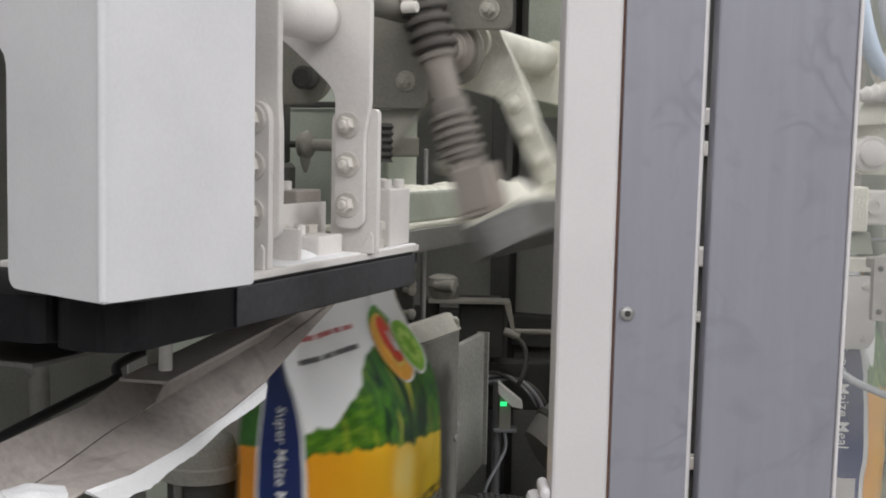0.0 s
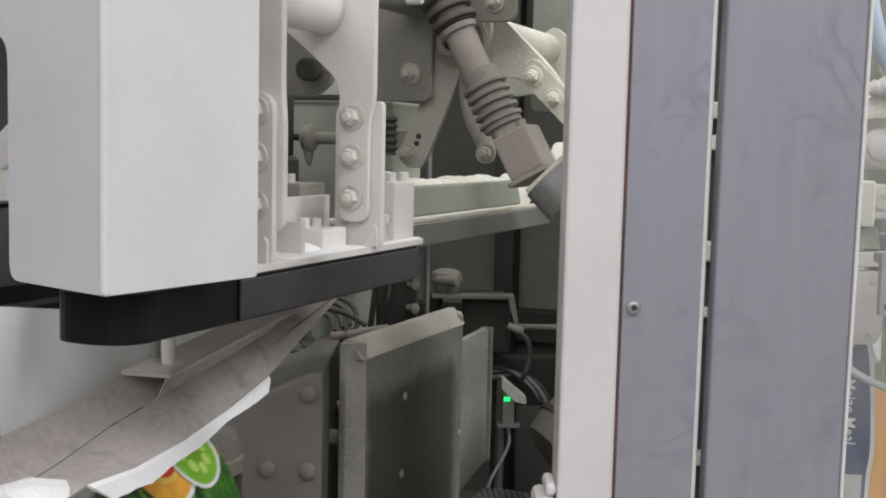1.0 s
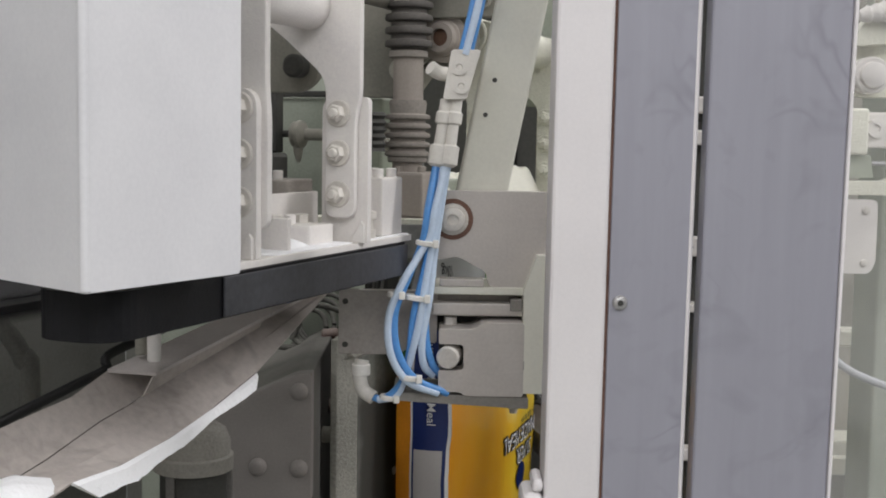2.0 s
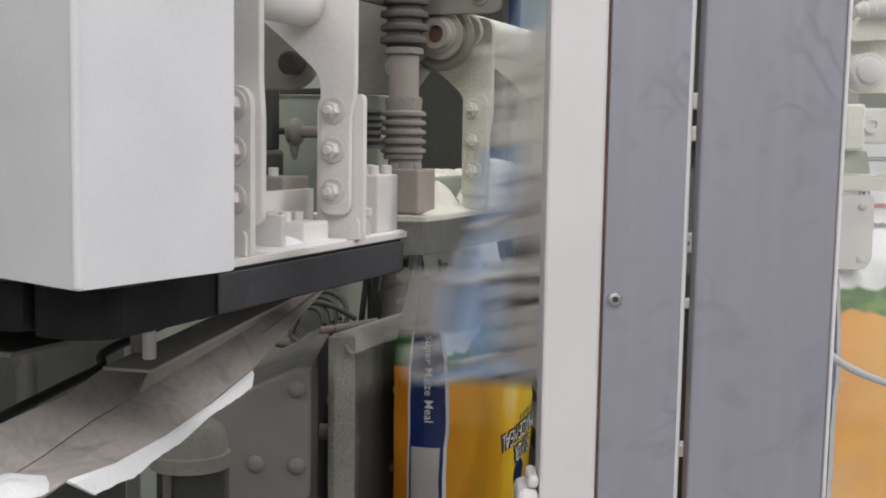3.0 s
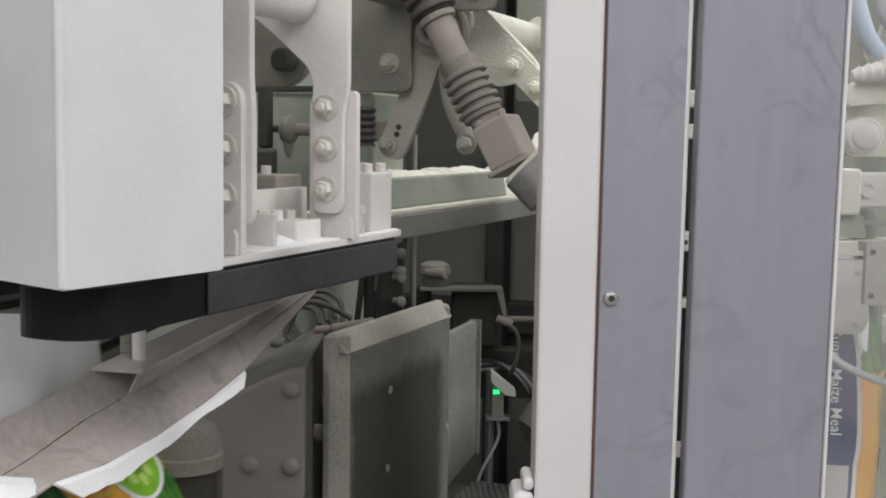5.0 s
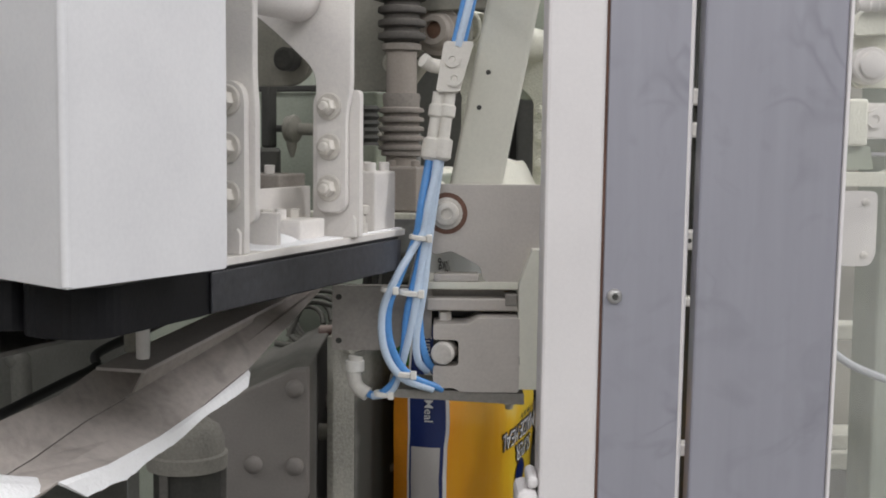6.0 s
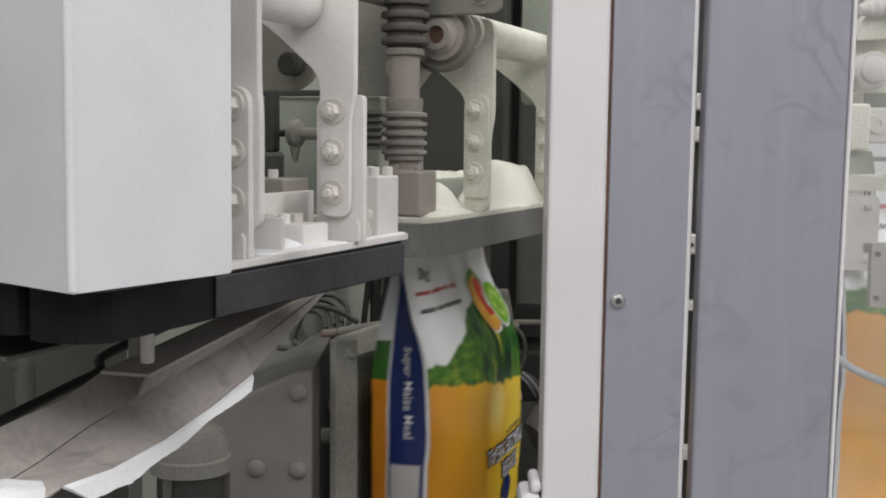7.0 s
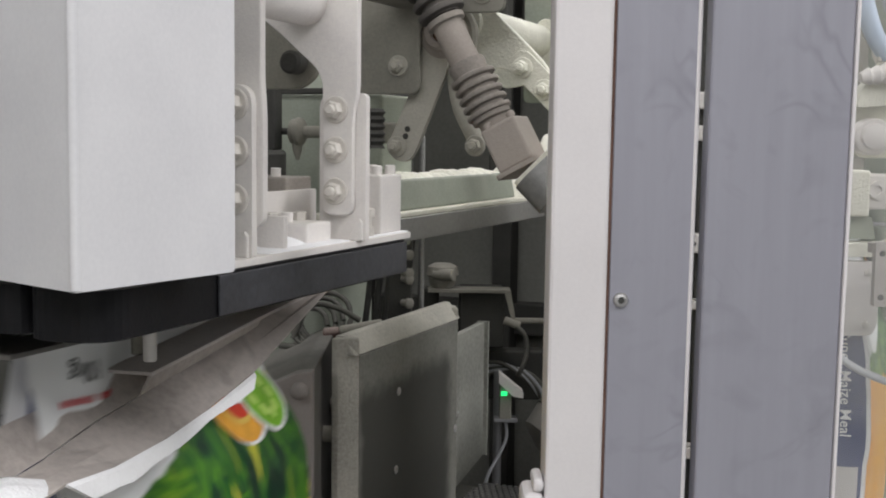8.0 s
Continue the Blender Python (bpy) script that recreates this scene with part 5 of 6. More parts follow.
# ---- gripper that carries each bag to the clamp ----
def gripper():
    t = thing("bag_gripper", "grey aluminium bag gripper on a cream arm with blue air hoses", "gripper", (0.03, 1.27, 1.40), ROOM)
    y = 1.27
    pts = [(0.026, 1.485), (0.080, 1.485), (0.080 + 0.62 * 0.19, 2.10), (0.026 + 0.62 * 0.19, 2.10)]
    part("arm", prism(pts, "y", y + 0.012, y + 0.062, 0.004, 3), ARM_CREAM, t, "cream painted rectangular arm tube")
    for p in ((0.066, 1.612), (0.057, 1.576)):
        part("arm_hole", rod((p[0], y + 0.0112, p[1]), (p[0], y + 0.013, p[1]), 0.0026, 12), DARK, t)
    pts = rounded([(0.000, 1.432), (0.012, 1.424), (0.030, 1.428), (0.046, 1.420), (0.060, 1.412), (0.063, 1.398), (0.098, 1.388), (0.20, 1.388), (0.20, 1.497), (0.008, 1.497), (0.000, 1.487)], 0.004)
    part("head_plate", prism(pts, "y", y, y + 0.010, 0.0015), ALU, t)
    part("rust_ring", lathe([(0, 0.0215), (0.0008, 0.0215)], (0.0245, y - 0.0001, 1.467), (0.0245, 1.0, 1.467), 28), RUST, t)
    part("bolt", lathe([(0, 0.0165), (0.002, 0.0165), (0.002, 0.0125), (0.010, 0.0118), (0.011, 0.009), (0.011, 0.006), (0.007, 0.0055)], (0.0245, y - 0.001, 1.467), (0.0245, 1.0, 1.467), 24), BOLT_M, t, "", True)
    part("slide_base", box(0.002, 0.105, y - 0.004, y + 0.08, 1.3885, 1.3965, 0.0012), ARM_CREAM, t, "flour-dusted slide plate")
    part("slide_stop", box(0.012, 0.058, y - 0.004, y + 0.02, 1.3968, 1.4045, 0.001), ALU, t)
    # dark box filling the slide gap, standing in for its shade
    part("slide_shade_box", box(-0.005, 0.105, y + 0.030, y + 0.075, 1.345, 1.388, 0), DARK, t)
    part("guide_bar", box(0.004, 0.100, y - 0.004, y + 0.016, 1.366, 1.3795, 0.002), ALU, t)
    part("guide_stop", box(0.086, 0.0985, y - 0.007, y + 0.016, 1.372, 1.3845, 0.001), ALU_DARK, t)
    part("end_plate", prism(rounded([(0.099, 1.288), (0.122, 1.288), (0.122, 1.432), (0.112, 1.432), (0.099, 1.396)], 0.002), "y", y - 0.022, y + 0.07, 0.002), ARM_CREAM, t)
    part("end_screw", box(0.0975, 0.1005, y - 0.0228, y - 0.021, 1.313, 1.322, 0), DARK, t)
    pts = rounded([(0.012, 1.289), (0.034, 1.289), (0.040, 1.285), (0.100, 1.285), (0.100, 1.362), (0.058, 1.362), (0.048, 1.355), (0.012, 1.355), (0.012, 1.339), (0.038, 1.339), (0.038, 1.312), (0.012, 1.312)],
                  [0.003, 0.002, 0.004, 0.003, 0.003, 0.006, 0.006, 0.003, 0.003, 0.005, 0.005, 0.003])
    part("jaw_block", prism(pts, "y", y - 0.024, y + 0.028, 0.0022, 3), ALU, t)
    # dark box in the jaw's slot, its colour put there as shade
    part("jaw_shade_box", box(0.012, 0.040, y + 0.0, y + 0.026, 1.3125, 1.3385, 0), DARK, t)
    part("jaw_pin", lathe([(0, 0.0118), (0.026, 0.0118), (0.028, 0.0100)], (0.026, y - 0.002, 1.3255), (0.008, y - 0.10, 1.3255), 24), BOLT_M, t, "", True)
    part("jaw_bolt", lathe([(0, 0.007), (0.008, 0.007), (0.009, 0.006)], (0.024, y + 0.01, 1.355), (0.024, y + 0.01, 2), 6), BOLT_M, t)
    pts = rounded([(-0.094, 1.322), (-0.03, 1.322), (-0.012, 1.335), (0.01, 1.335), (0.01, 1.390), (-0.094, 1.390)], 0.003)
    part("arm_plate", prism(pts, "y", y + 0.008, y + 0.018, 0.0015), ALU_MID, t)
    for z in (1.378, 1.332):
        part("plate_hole", rod((-0.087, y + 0.0072, z), (-0.087, y + 0.009, z), 0.0032, 12), DARK, t)
    part("finger", box(-0.094, 0.12, y + 0.019, y + 0.035, 1.3775, 1.3885, 0.0015), ALU_MID, t, "pale straight gripper finger")
    part("bottom_plate", prism(rounded([(-0.035, 1.279), (0.106, 1.272), (0.106, 1.2835), (-0.035, 1.2875)], 0.002), "y", y - 0.022, y + 0.06, 0.001), ALU_DARK, t)
    part("bottom_screw", lathe([(0, 0.006), (0.004, 0.006), (0.006, 0.004), (0.009, 0.004)], (0.092, y, 1.272), (0.092, y, 1.0), 6), BOLT_M, t)
    # air valve on the arm and the hose bundle
    pts = rounded([(0.012, 1.590), (0.036, 1.590), (0.050, 1.640), (0.020, 1.640)], 0.004)
    part("valve_body", prism(pts, "y", y - 0.03, y + 0.011, 0.003, 3), FITTING, t, "cream dusty valve body")
    for p in ((0.020, 1.622), (0.022, 1.603)):
        part("valve_port", lathe([(0, 0.008), (0.003, 0.008), (0.003, 0.0035), (0.0015, 0.003)], (p[0] + 0.008, y - 0.03, p[1]), (p[0] + 0.008, 1.0, p[1]), 14), FITTING, t, "", True)
    part("elbow", hose([(0.022, y - 0.012, 1.615), (0.008, y - 0.014, 1.617), (-0.001, y - 0.02, 1.622)], 0.0075), FITTING, t, "", True)
    for a, b in (((0.016, 1.590), (0.006, 1.520)), ((0.026, 1.590), (0.018, 1.520))):
        bm = lathe([(0, 0.0065), (0.012, 0.0065), (0.014, 0.0085), (0.024, 0.0085), (0.026, 0.006), (0.046, 0.006), (0.048, 0.0095), (0.066, 0.0095), (0.069, 0.006)], (a[0], y - 0.018, a[1]), (b[0], y - 0.022, b[1]), 14)
        part("push_fitting", bm, FITTING, t, "", True)
    f = y - 0.035
    loops = [
        (HOSE_BLUE, [(0.006, f + 0.012, 1.522), (-0.001, f, 1.48), (-0.006, f, 1.446), (-0.022, f - 0.005, 1.405), (-0.033, f - 0.006, 1.372), (-0.030, f - 0.006, 1.335), (-0.012, f, 1.305), (0.022, f + 0.015, 1.287)]),
        (HOSE_PALE, [(0.016, f + 0.012, 1.522), (0.006, f, 1.48), (-0.002, f, 1.446), (-0.024, f - 0.012, 1.408), (-0.039, f - 0.010, 1.37), (-0.036, f - 0.010, 1.33), (-0.018, f - 0.004, 1.302), (0.012, f + 0.010, 1.288)]),
        (HOSE_BLUE, [(0.010, f + 0.014, 1.522), (0.003, f + 0.006, 1.46), (-0.003, f + 0.006, 1.42), (-0.014, f + 0.004, 1.37), (-0.018, f + 0.006, 1.33), (-0.026, f + 0.010, 1.298), (-0.046, f + 0.02, 1.279), (-0.066, f + 0.03, 1.285)]),
        (HOSE_PALE, [(0.014, f + 0.010, 1.522), (0.006, f + 0.004, 1.46), (0.000, f + 0.004, 1.42), (-0.009, f, 1.36), (-0.022, f + 0.008, 1.305), (-0.032, f + 0.014, 1.284), (-0.05, f + 0.02, 1.278)]),
        (HOSE_BLUE, [(0.012, f + 0.02, 1.522), (0.004, f + 0.012, 1.45), (-0.002, f + 0.010, 1.39), (-0.001, f + 0.010, 1.345), (0.006, f + 0.012, 1.318), (0.014, f + 0.025, 1.305)]),
        (HOSE_PALE, [(0.018, f + 0.018, 1.522), (0.008, f + 0.008, 1.45), (0.002, f + 0.004, 1.39), (-0.005, f + 0.004, 1.345), (-0.003, f + 0.008, 1.318), (0.006, f + 0.02, 1.305)]),
        (HOSE_BLUE, [(0.030, y - 0.02, 1.635), (0.042, y - 0.016, 1.69), (0.054, y - 0.012, 1.76), (0.085, y - 0.01, 1.92), (0.10, y - 0.01, 2.05)]),
        (HOSE_BLUE, [(0.038, y - 0.022, 1.635), (0.050, y - 0.02, 1.69), (0.062, y - 0.016, 1.76), (0.092, y - 0.012, 1.92), (0.107, y - 0.012, 2.05)]),
        (HOSE_PALE, [(0.034, y - 0.028, 1.635), (0.047, y - 0.028, 1.69), (0.058, y - 0.024, 1.76), (0.09, y - 0.018, 1.92), (0.104, y - 0.018, 2.05)]),
    ]
    for mat, pts in loops:
        part("air_hose", hose(pts, 0.0039, 12), mat, t, "blue air hose" if mat is HOSE_BLUE else "pale blue-striped air hose", True)
    for p, r in (((-0.003, f + 0.003, 1.444), 0.0105), ((-0.034, f - 0.007, 1.392), 0.0075), ((-0.012, f + 0.004, 1.388), 0.0125), ((-0.018, f, 1.306), 0.011), ((-0.040, f + 0.018, 1.281), 0.009), ((0.05, y - 0.02, 1.70), 0.014)):
        part("cable_tie", lathe([(0, r * 0.9), (0.0008, r), (0.0045, r), (0.0053, r * 0.9)], (p[0], p[1], p[2] - 0.0025), (p[0] + 0.12, p[1], p[2] + 1), 16), TIE, t, "", True)
        part("tie_lock", box(p[0] + r * 0.7, p[0] + r * 0.7 + 0.006, p[1] - r - 0.002, p[1] - r * 0.4, p[2] - 0.004, p[2] + 0.004, 0.001), TIE, t)
    part("hose_elbow", hose([(-0.068, f + 0.03, 1.318), (-0.070, f + 0.028, 1.300), (-0.066, f + 0.028, 1.286), (-0.055, f + 0.024, 1.279)], 0.0075), FITTING, t, "", True)
    part("elbow_collar", rod((-0.069, f + 0.03, 1.302), (-0.069, f + 0.03, 1.314), 0.010, 14), TIE, t, "", True)
    return t


ALU_MID = material("worn_aluminium", (0.36, 0.325, 0.30), 0.5, metal=0.3, dust=0.2, wear=0.2, bump=0.15, spots=0.3)
ALU_DARK = material("dull_aluminium", (0.20, 0.185, 0.17), 0.5, metal=0.4, dust=0.2, wear=0.15, bump=0.12)
grip = gripper()

# ---- printed paper bags ----
BW, BH = 0.40, 0.432


def ease(a, b, x):
    t = min(1.0, max(0.0, (x - a) / (b - a)))
    return t * t * (3 - 2 * t)


def bag_surface(y, d):
    """Front face of a bag: y across (0 to 1), d metres below the top edge. Returns x (outwards), y, z."""
    s = ease(0.0, 0.20, d)
    y0, y1 = -0.028 + 0.006 * s, 0.280 + 0.088 * ease(0.0, 0.18, d)
    x = -0.040 * (1 - s) + 0.016 * math.sin(math.pi * y) * s
    # creases run down from the pinched head; the filled part bulges unevenly
    crease = noise.noise((y * 6.5 + d * 3, d * 5, 4.1))
    x += 0.006 * crease * (1 - s) * ease(-0.03, 0.05, d)
    x += 0.006 * noise.noise((y * 3.1, d * 11, 0.3)) * s + 0.003 * noise.noise((y * 9, d * 25, 2.3))
    return Vector((x, y0 + (y1 - y0) * y, -d))


def bag_back(y, d):
    s = ease(0.0, 0.20, d)
    p = bag_surface(y, d)
    deep = 0.006 + 0.078 * ease(-0.02, 0.19, d)
    flat = -0.040 * (1 - s)
    return Vector((flat - deep - 0.016 * math.sin(math.pi * y) * s, p.y, p.z))


def below(a, b):
    """Metres below the top edge; the head stands higher on its near side."""
    top = -0.030 - 0.045 * (1 - a)
    return top + b * (BH - top)


def loft(fn, nx, ny, uv=False):
    bm = bmesh.new()
    layer = bm.loops.layers.uv.new("print") if uv else None
    g = [[bm.verts.new(fn(i / nx, j / ny)) for j in range(ny + 1)] for i in range(nx + 1)]
    for i in range(nx):
        for j in range(ny):
            f = bm.faces.new((g[i][j], g[i + 1][j], g[i + 1][j + 1], g[i][j + 1]))
            if uv:
                for lp, (a, b) in zip(f.loops, ((i, j), (i + 1, j), (i + 1, j + 1), (i, j + 1))):
                    lp[layer].uv = (a / nx * BW, below(a / nx, b / ny))
    return bm


def side_point(s, d):
    """Near side panel, folded in at the head: s runs from the front edge (0) to the back (1)."""
    a, b = bag_surface(0, d), bag_back(0, d)
    p = a.lerp(b, s)
    k = 1 - ease(0.03, 0.24, d)
    p.y += (0.016 * k - 0.010 * (1 - k)) * math.sin(math.pi * s) + 0.003 * noise.noise((s * 4, d * 16, 7.7))
    return p


def far_side(s, d):
    p = bag_surface(1, d).lerp(bag_back(1, d), s)
    p.y += (0.010 - 0.035 * (1 - ease(0.03, 0.24, d))) * math.sin(math.pi * s)
    return p


def on_front(points, lift=0.0022):
    """Flat print laid on the face: points (metres across from the near edge, metres below the top)."""
    out = []
    for y, d in points:
        p = bag_surface(y / BW, d)
        out.append((p.x + lift, p.y, p.z))
    return out


def print_disc(cy, cd, ry, rd, mat, parent, name, lift, label=""):
    bm = bmesh.new()
    c = bm.verts.new(on_front([(cy, cd)], lift)[0])
    rings = []
    for k in (0.5, 1.0):
        rings.append([bm.verts.new(p) for p in on_front([(cy + ry * k * math.cos(a * math.pi / 14), cd + rd * k * math.sin(a * math.pi / 14)) for a in range(28)], lift)])
    for i in range(28):
        j = (i + 1) % 28
        bm.faces.new((c, rings[0][i], rings[0][j]))
        bm.faces.new((rings[0][i], rings[1][i], rings[1][j], rings[0][j]))
    return part(name, bm, mat, parent, label, True)


def print_bar(y0, y1, d0, d1, mat, parent, lift=0.0022):
    bm = bmesh.new()
    n = 6
    a = [bm.verts.new(p) for p in on_front([(y0 + (y1 - y0) * i / n, d0) for i in range(n + 1)], lift)]
    b = [bm.verts.new(p) for p in on_front([(y0 + (y1 - y0) * i / n, d1) for i in range(n + 1)], lift)]
    for i in range(n):
        bm.faces.new((a[i], a[i + 1], b[i + 1], b[i]))
    return part("print_bar", bm, mat, parent)


def text_points(body, size, bold=0.0, shear=0.0):
    c = bpy.data.curves.new("lettering", "FONT")
    c.body, c.size, c.offset, c.shear, c.resolution_u = body, size, bold, shear, 2
    ob = new("lettering", c)
    bpy.context.view_layer.update()
    me = bpy.data.meshes.new_from_object(ob.evaluated_get(bpy.context.evaluated_depsgraph_get()))
    bpy.data.objects.remove(ob)
    bm = bmesh.new()
    bm.from_mesh(me)
    bpy.data.meshes.remove(me)
    return bm


def print_text(body, size, place, mat, parent, bold=0.0, shear=0.0, label=""):
    bm = text_points(body, size, bold, shear)
    for v in bm.verts:
        v.co = place(v.co.x, v.co.y)
    return part("lettering", bm, mat, parent, label)


def head_up(cy, cd, lift):
    """Lettering printed upside down on the hanging bag."""
    return lambda a, b: on_front([(cy - a, cd + b)], lift)[0]


def make_bag():
    t = thing("maize_meal_bag", "yellow, green and white printed paper maize meal bag hanging upside down", "bag", (0, 0, 0), ROOM, "maize meal bags")
    part("front_panel", loft(lambda a, b: bag_surface(a, below(a, b)), 26, 34, True), BAG_FRONT, t, "white head, green leaves and yellow field", True)
    part("back_panel", loft(lambda a, b: bag_back(a, below(a, b)), 10, 20, True), BAG_FRONT, t, "", True)
    part("far_side_panel", loft(lambda a, b: far_side(a, b * (BH + 0.030) - 0.030), 5, 20), BAG_ORANGE, t, "", True)

    part("bottom_panel", loft(lambda a, b: bag_surface(a, BH).lerp(bag_back(a, BH), b), 10, 4), BAG_ORANGE, t)

    def strip(s0, s1, d0, d1, lift=0.0):
        def fn(a, b):
            p = side_point(s0 + (s1 - s0) * a, d0 + (d1 - d0) * b)
            return Vector((p.x, p.y - lift, p.z))
        return loft(fn, 5, 24)

    part("side_edge", strip(0.0, 0.06, -0.075, BH), INK_WHITE, t, "white printed edge line", True)
    part("side_strip", strip(0.06, 0.66, -0.075, BH), BAG_BLUE, t, "dark blue printed strip", True)
    part("side_edge", strip(0.66, 0.70, -0.075, BH), INK_WHITE, t, "white printed edge line", True)
    part("side_panel", strip(0.70, 1.0, -0.075, 0.118), INK_WHITE, t, "", True)
    part("side_panel", strip(0.70, 1.0, 0.118, 0.172), LEAF_SIDE, t, "", True)
    part("side_panel", strip(0.70, 1.0, 0.172, BH), BAG_ORANGE, t, "orange printed side", True)
    part("side_label", strip(0.11, 0.61, 0.285, 0.42, 0.0016), BAG_GREYLABEL, t, "pale grey blank label", True)

    def down(a, b):
        # reads from top to bottom along the blue strip
        p = side_point(0.34 - b / 0.082, 0.124 + a)
        return (p.x, p.y - 0.0022, p.z)

    bm = text_points("Super Maize Meal", 0.0176, 0.0001)
    for v in bm.verts:
        v.co = down(v.co.x, v.co.y - 0.005)
    part("lettering", bm, INK_WHITE, t, "white lettering down the side strip")
    print_text("10kg", 0.024, head_up(0.105, 0.026, 0.0022), INK, t, 0.0002, 0.15, "dark weight lettering, upside down")
    # words that cannot be read
    y = 0.038
    for w in (0.045, 0.055, 0.02, 0.036):
        for k in range(int(w / 0.006)):
            print_bar(y + k * 0.006, y + k * 0.006 + 0.0042, 0.053 + 0.001 * (k % 2), 0.059, INK_RED, t)
        y += w + 0.006
    y = 0.032
    for w in (0.05, 0.03, 0.075):
        for k in range(int(w / 0.006)):
            print_bar(y + k * 0.006, y + k * 0.006 + 0.0042, 0.0765 + 0.001 * (k % 3 == 1), 0.0825, INK, t)
        y += w + 0.006
    # round fruit badges
    print_disc(0.292, 0.089, 0.054, 0.053, INK_WHITE, t, "badge", 0.0020)
    print_disc(0.296, 0.080, 0.049, 0.042, BADGE_GREEN, t, "badge", 0.0026, "green leaf ring")
    print_disc(0.288, 0.093, 0.049, 0.045, BADGE_ORANGE, t, "badge", 0.0032, "orange slice")
    print_disc(0.291, 0.084, 0.037, 0.036, BADGE_YELLOW, t, "badge", 0.0037)
    print_disc(0.292, 0.083, 0.031, 0.031, BADGE_RED, t, "badge", 0.0042, "red disc")
    print_disc(0.294, 0.084, 0.008, 0.013, INK_WHITE, t, "badge", 0.0048)
    print_disc(0.302, 0.094, 0.013, 0.006, INK_WHITE, t, "badge", 0.0049)
    print_disc(0.350, 0.100, 0.044, 0.040, INK_WHITE, t, "badge", 0.0052)
    print_disc(0.350, 0.100, 0.039, 0.0355, LIME, t, "badge", 0.0058, "lime slice")
    for k in range(8):
        a = k * math.pi / 4
        print_disc(0.350 + 0.021 * math.cos(a), 0.100 + 0.019 * math.sin(a), 0.0070, 0.0065, LIME_PALE, t, "badge", 0.0064)
    # name of the goods, white with a dark outline, upside down
    for body, d, y0, size in (("MAIZE MEAL", 0.309, 0.396, 0.037), ("SUPER", 0.343, 0.372, 0.037)):
        print_text(body, size, head_up(y0, d, 0.0020), INK, t, 0.0024, 0.12)
        print_text(body, size, head_up(y0, d, 0.0032), INK_WHITE, t, 0.0, 0.12, "white lettering with a dark outline")
    y = 0.29
    for w in (0.022, 0.018, 0.034, 0.02):
        for k in range(int(w / 0.005)):
            print_bar(y + k * 0.005, y + k * 0.005 + 0.0026, 0.294 + 0.002 * (k % 2), 0.302 + 0.001 * (k % 3), INK, t)
        y += w + 0.005
    print_disc(0.30, 0.392, 0.035, 0.022, BAG_BLUE, t, "emblem", 0.0026, "dark blue emblem")
    return t


bag = make_bag()
BAG_Z = 1.392
bags = [bag] + [copy_thing(bag, Matrix.Identity(4)) for _ in range(3)]


def on_line(u, v=-0.610, z=BAG_Z, lean=0.0):
    """A bag under the clamps, its near edge u metres along the machine."""
    return MACH @ pose(v, u, z, 0, lean, 0)


WAIT = Matrix.Translation((0.53, 1.45, 1.45)) @ MACH


def fed(dx, k):
    """A bag in the feeding robot's clamp, k: raised (1) or lowered (0)."""
    return Matrix.Translation((0.53 + dx - 0.015 * k, 1.45, 1.45 + 0.078 * k)) @ MACH @ pose(0, 0, 0, 0, 0, -38 * k)


def handed(k):
    """From the feeding place (0) to the clamp (1)."""
    a, b = WAIT.translation, on_line(1.618).translation
    p = a.lerp(b, k)
    return Matrix.Translation((p.x, p.y, p.z + 0.02 * math.sin(math.pi * k))) @ MACH.to_3x3().to_4x4()


# ---- all that moves ----
RUN = [(0.0, 1.618), (0.1, 1.61), (0.2, 1.575), (0.3, 1.515), (0.4, 1.448), (0.5, 1.380), (0.6, 1.305), (0.7, 1.212), (0.8, 1.125), (0.9, 1.047), (1.0, 0.970), (1.1, 0.895),
       (1.2, 0.835), (1.25, 0.806), (1.3, 0.782), (1.4, 0.745), (1.5, 0.718), (1.6, 0.702), (1.75, 0.682), (1.9, 0.650), (2.05, 0.610), (2.25, 0.555), (2.45, 0.480), (2.65, 0.36), (2.85, 0.20), (3.05, 0.0)]


def bag_rows(release):
    """One bag: handed in, carried to the clamp, drawn along below the clamps, out of sight at the near end."""
    rows = [(release - 4.35 + 0.09 * i, fed(0.5 * (1 - k), 1.0)) for i, k in ((0, 0.0), (1, 0.35), (2, 0.75), (3, 0.95), (4, 1.0))]
    rows += [(release - 3.38 + 0.08 * i, fed(0.0, k)) for i, k in ((0, 1.0), (1, 0.8), (2, 0.3), (3, 0.0))]
    rows += [(release - 1.62 + 0.09 * i, handed(k)) for i, k in ((0, 0.0), (1, 0.06), (2, 0.25), (3, 0.55), (4, 0.82), (5, 0.96), (6, 1.0))]
    rows += [(release + a, on_line(u, -0.610 - 0.022 * ease(1.3, 1.7, a) - 0.035 * ease(2.0, 2.5, a), BAG_Z - 0.038 * ease(1.05, 1.75, a) )) for a, u in RUN]
    return rows


def clipped(rows):
    """The rows from the clip's start to its end; held before the first and after the last."""
    inside = [(t, m) for t, m in rows if 0.0 < t < 8.0]

    def at(t):
        if t <= rows[0][0]:
            return rows[0][1]
        for (a, m), (b, q) in zip(rows, rows[1:]):
            if a <= t <= b:
                return m.lerp(q, (t - a) / (b - a))
        return rows[-1][1]

    return [(0.0, at(0.0))] + inside + [(8.0, at(8.0))]


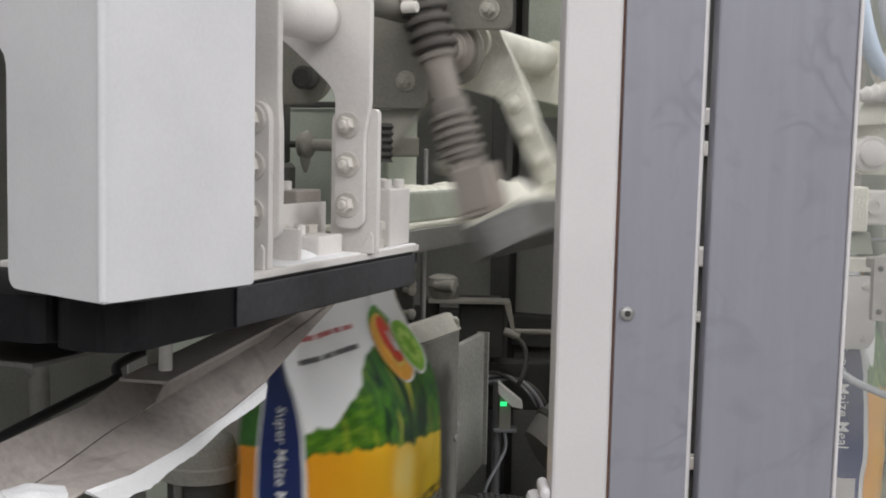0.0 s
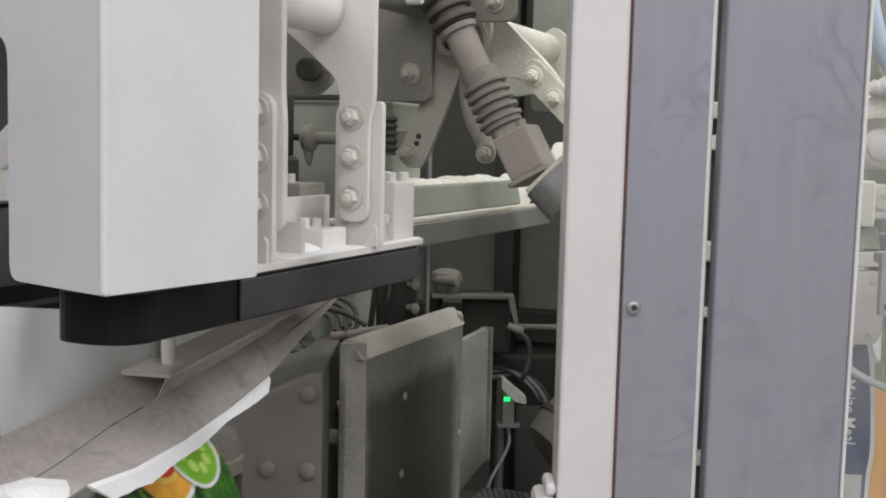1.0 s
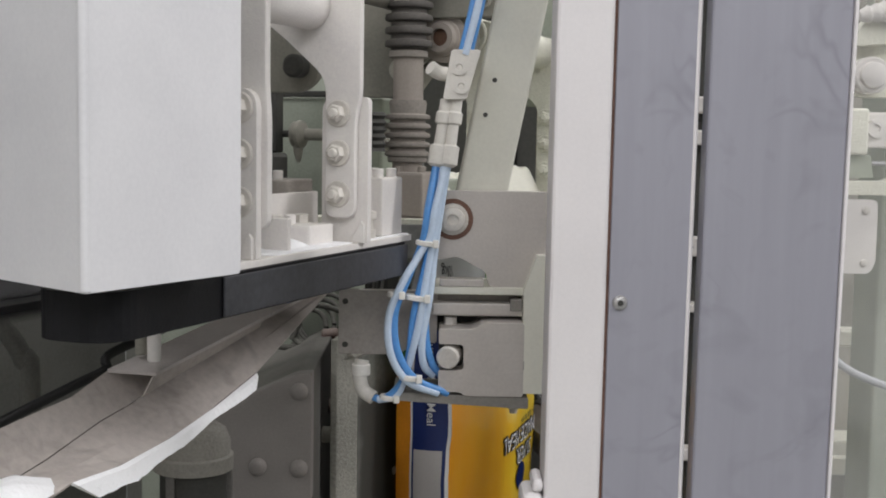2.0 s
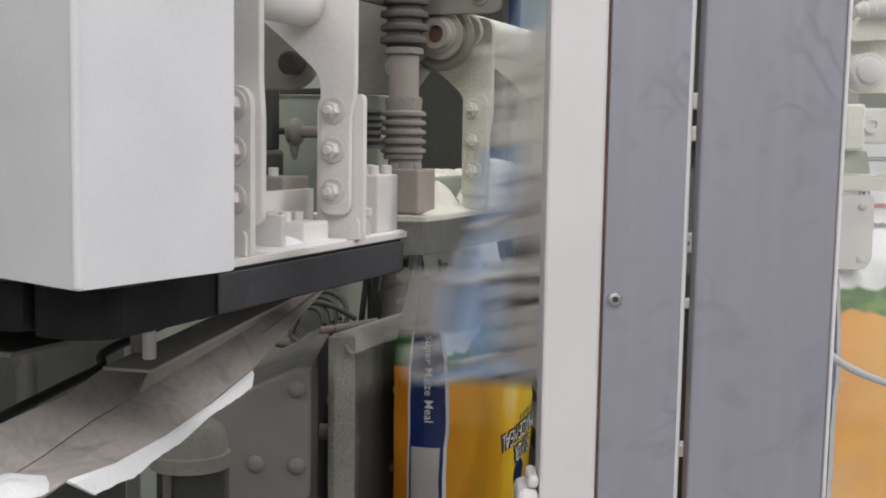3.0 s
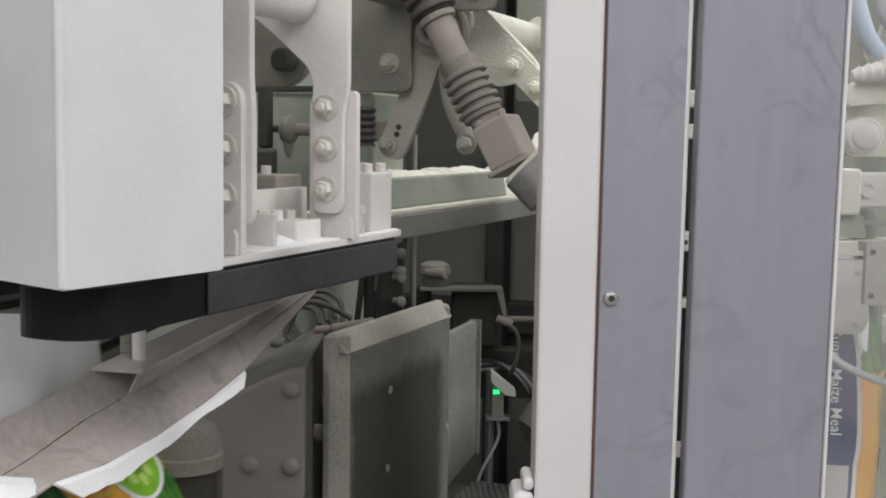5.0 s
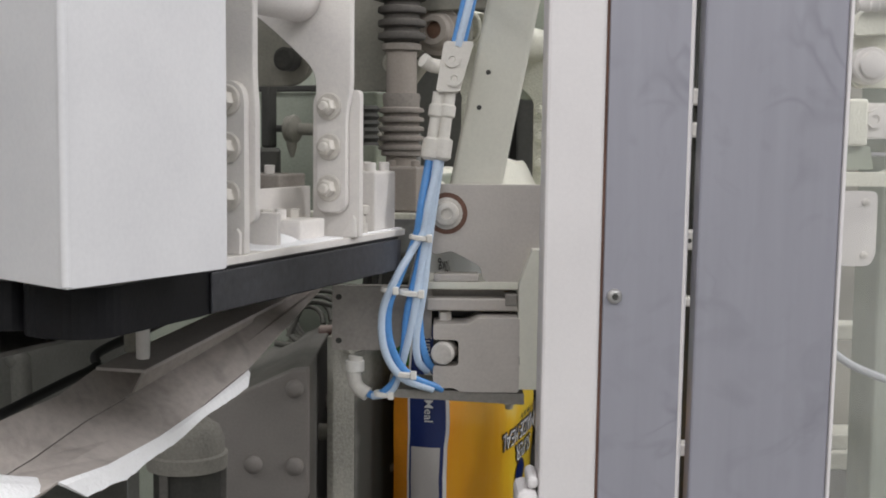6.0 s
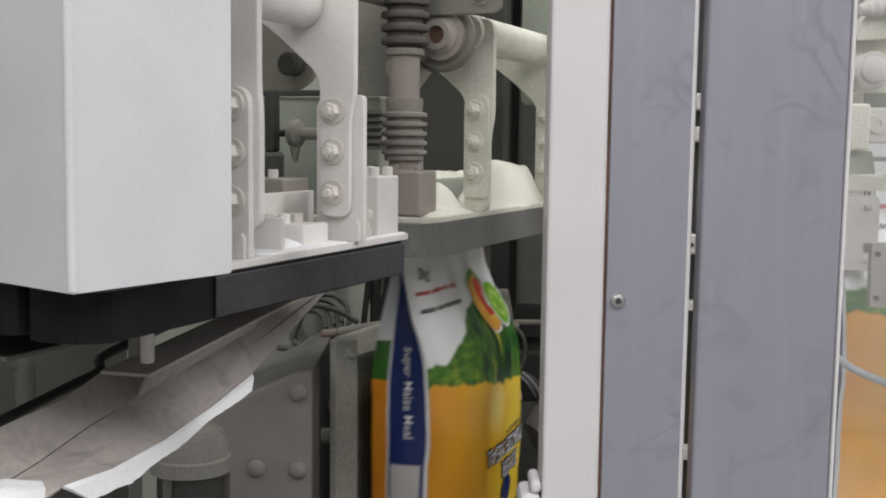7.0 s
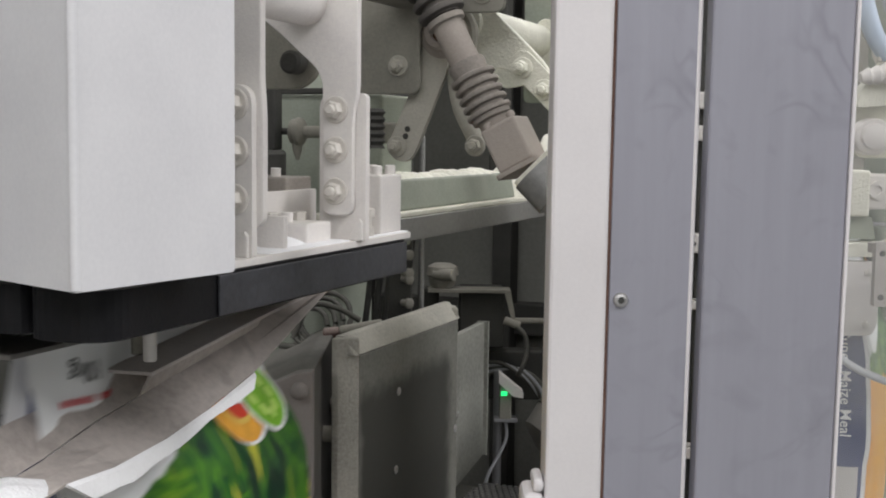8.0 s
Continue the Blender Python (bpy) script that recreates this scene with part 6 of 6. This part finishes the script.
def motions():
    for ob, release in zip(bags, (-0.75, 3.0, 6.74, 10.45)):
        walk(ob, clipped(bag_rows(release)))

    def jaw(k):
        return MACH @ pose(*PIVOT) @ pose(0, 0, 0, 0, OPEN * k, 0)

    def rod_pose(k):
        return MACH @ pose(-0.533 + 0.119 * k, 1.29, 1.485 + 0.058 * k * k, 0, -28.0 * k, 0)

    jaw_rows, rod_rows = [], []
    for s in (-3.75, -0.035, 3.75, 7.49):
        for a, k in ((-2.02, 1.0), (-1.92, 0.75), (-1.82, 0.25), (-1.75, 0.0), (-0.12, 0.0), (-0.05, 0.18), (0.0, 0.42), (0.07, 0.78), (0.15, 1.0)):
            jaw_rows.append((s + a, jaw(k)))
            rod_rows.append((s + a, rod_pose(k)))
    walk(swing, clipped(jaw_rows))
    walk(link, clipped(rod_rows))

    lift = []
    for s in (-4.5, -0.75, 3.0, 6.70):
        for a, k in ((-1.30, 0.0), (-1.20, 0.3), (-1.10, 0.8), (-1.0, 1.0), (0.37, 1.0), (0.45, 0.8), (0.53, 0.3), (0.61, 0.0)):
            lift.append((s + a, pose(0.56, 1.46, 0.078 * k)))
    walk(robot, clipped(lift))
    rear_rows = []
    for s in (-3.75, 0.0, 3.75, 7.5):
        for a, k in ((-1.80, 1.0), (-1.70, 0.7), (-1.60, 0.25), (-1.50, 0.0), (0.52, 0.0), (0.57, 0.18), (0.63, 0.55), (0.69, 0.88), (0.75, 1.0)):
            rear_rows.append((s + a, MACH @ pose(*REAR_PIVOT) @ pose(0, 0, 0, 0, 50.0 * k, 0)))
    walk(rear, clipped(rear_rows))

    def hold(k):
        return pose(0.03 + 0.56 * k, 1.27, 1.40 + 0.055 * k + 0.03 * math.sin(math.pi * min(k, 1)))

    rows = []
    for s in (-0.75, 3.0, 6.70):
        rows += [(s - 1.62, hold(1.0)), (s - 1.53, hold(0.94)), (s - 1.44, hold(0.75)), (s - 1.35, hold(0.45)), (s - 1.26, hold(0.18)), (s - 1.17, hold(0.04)), (s - 1.08, hold(0.0))]
        rows += [(s - 0.10, hold(0.0)), (s, hold(0.12)), (s + 0.08, hold(0.42)), (s + 0.16, hold(0.74)), (s + 0.24, hold(0.94)), (s + 0.32, hold(1.0))]
    walk(grip, clipped(rows))


motions()
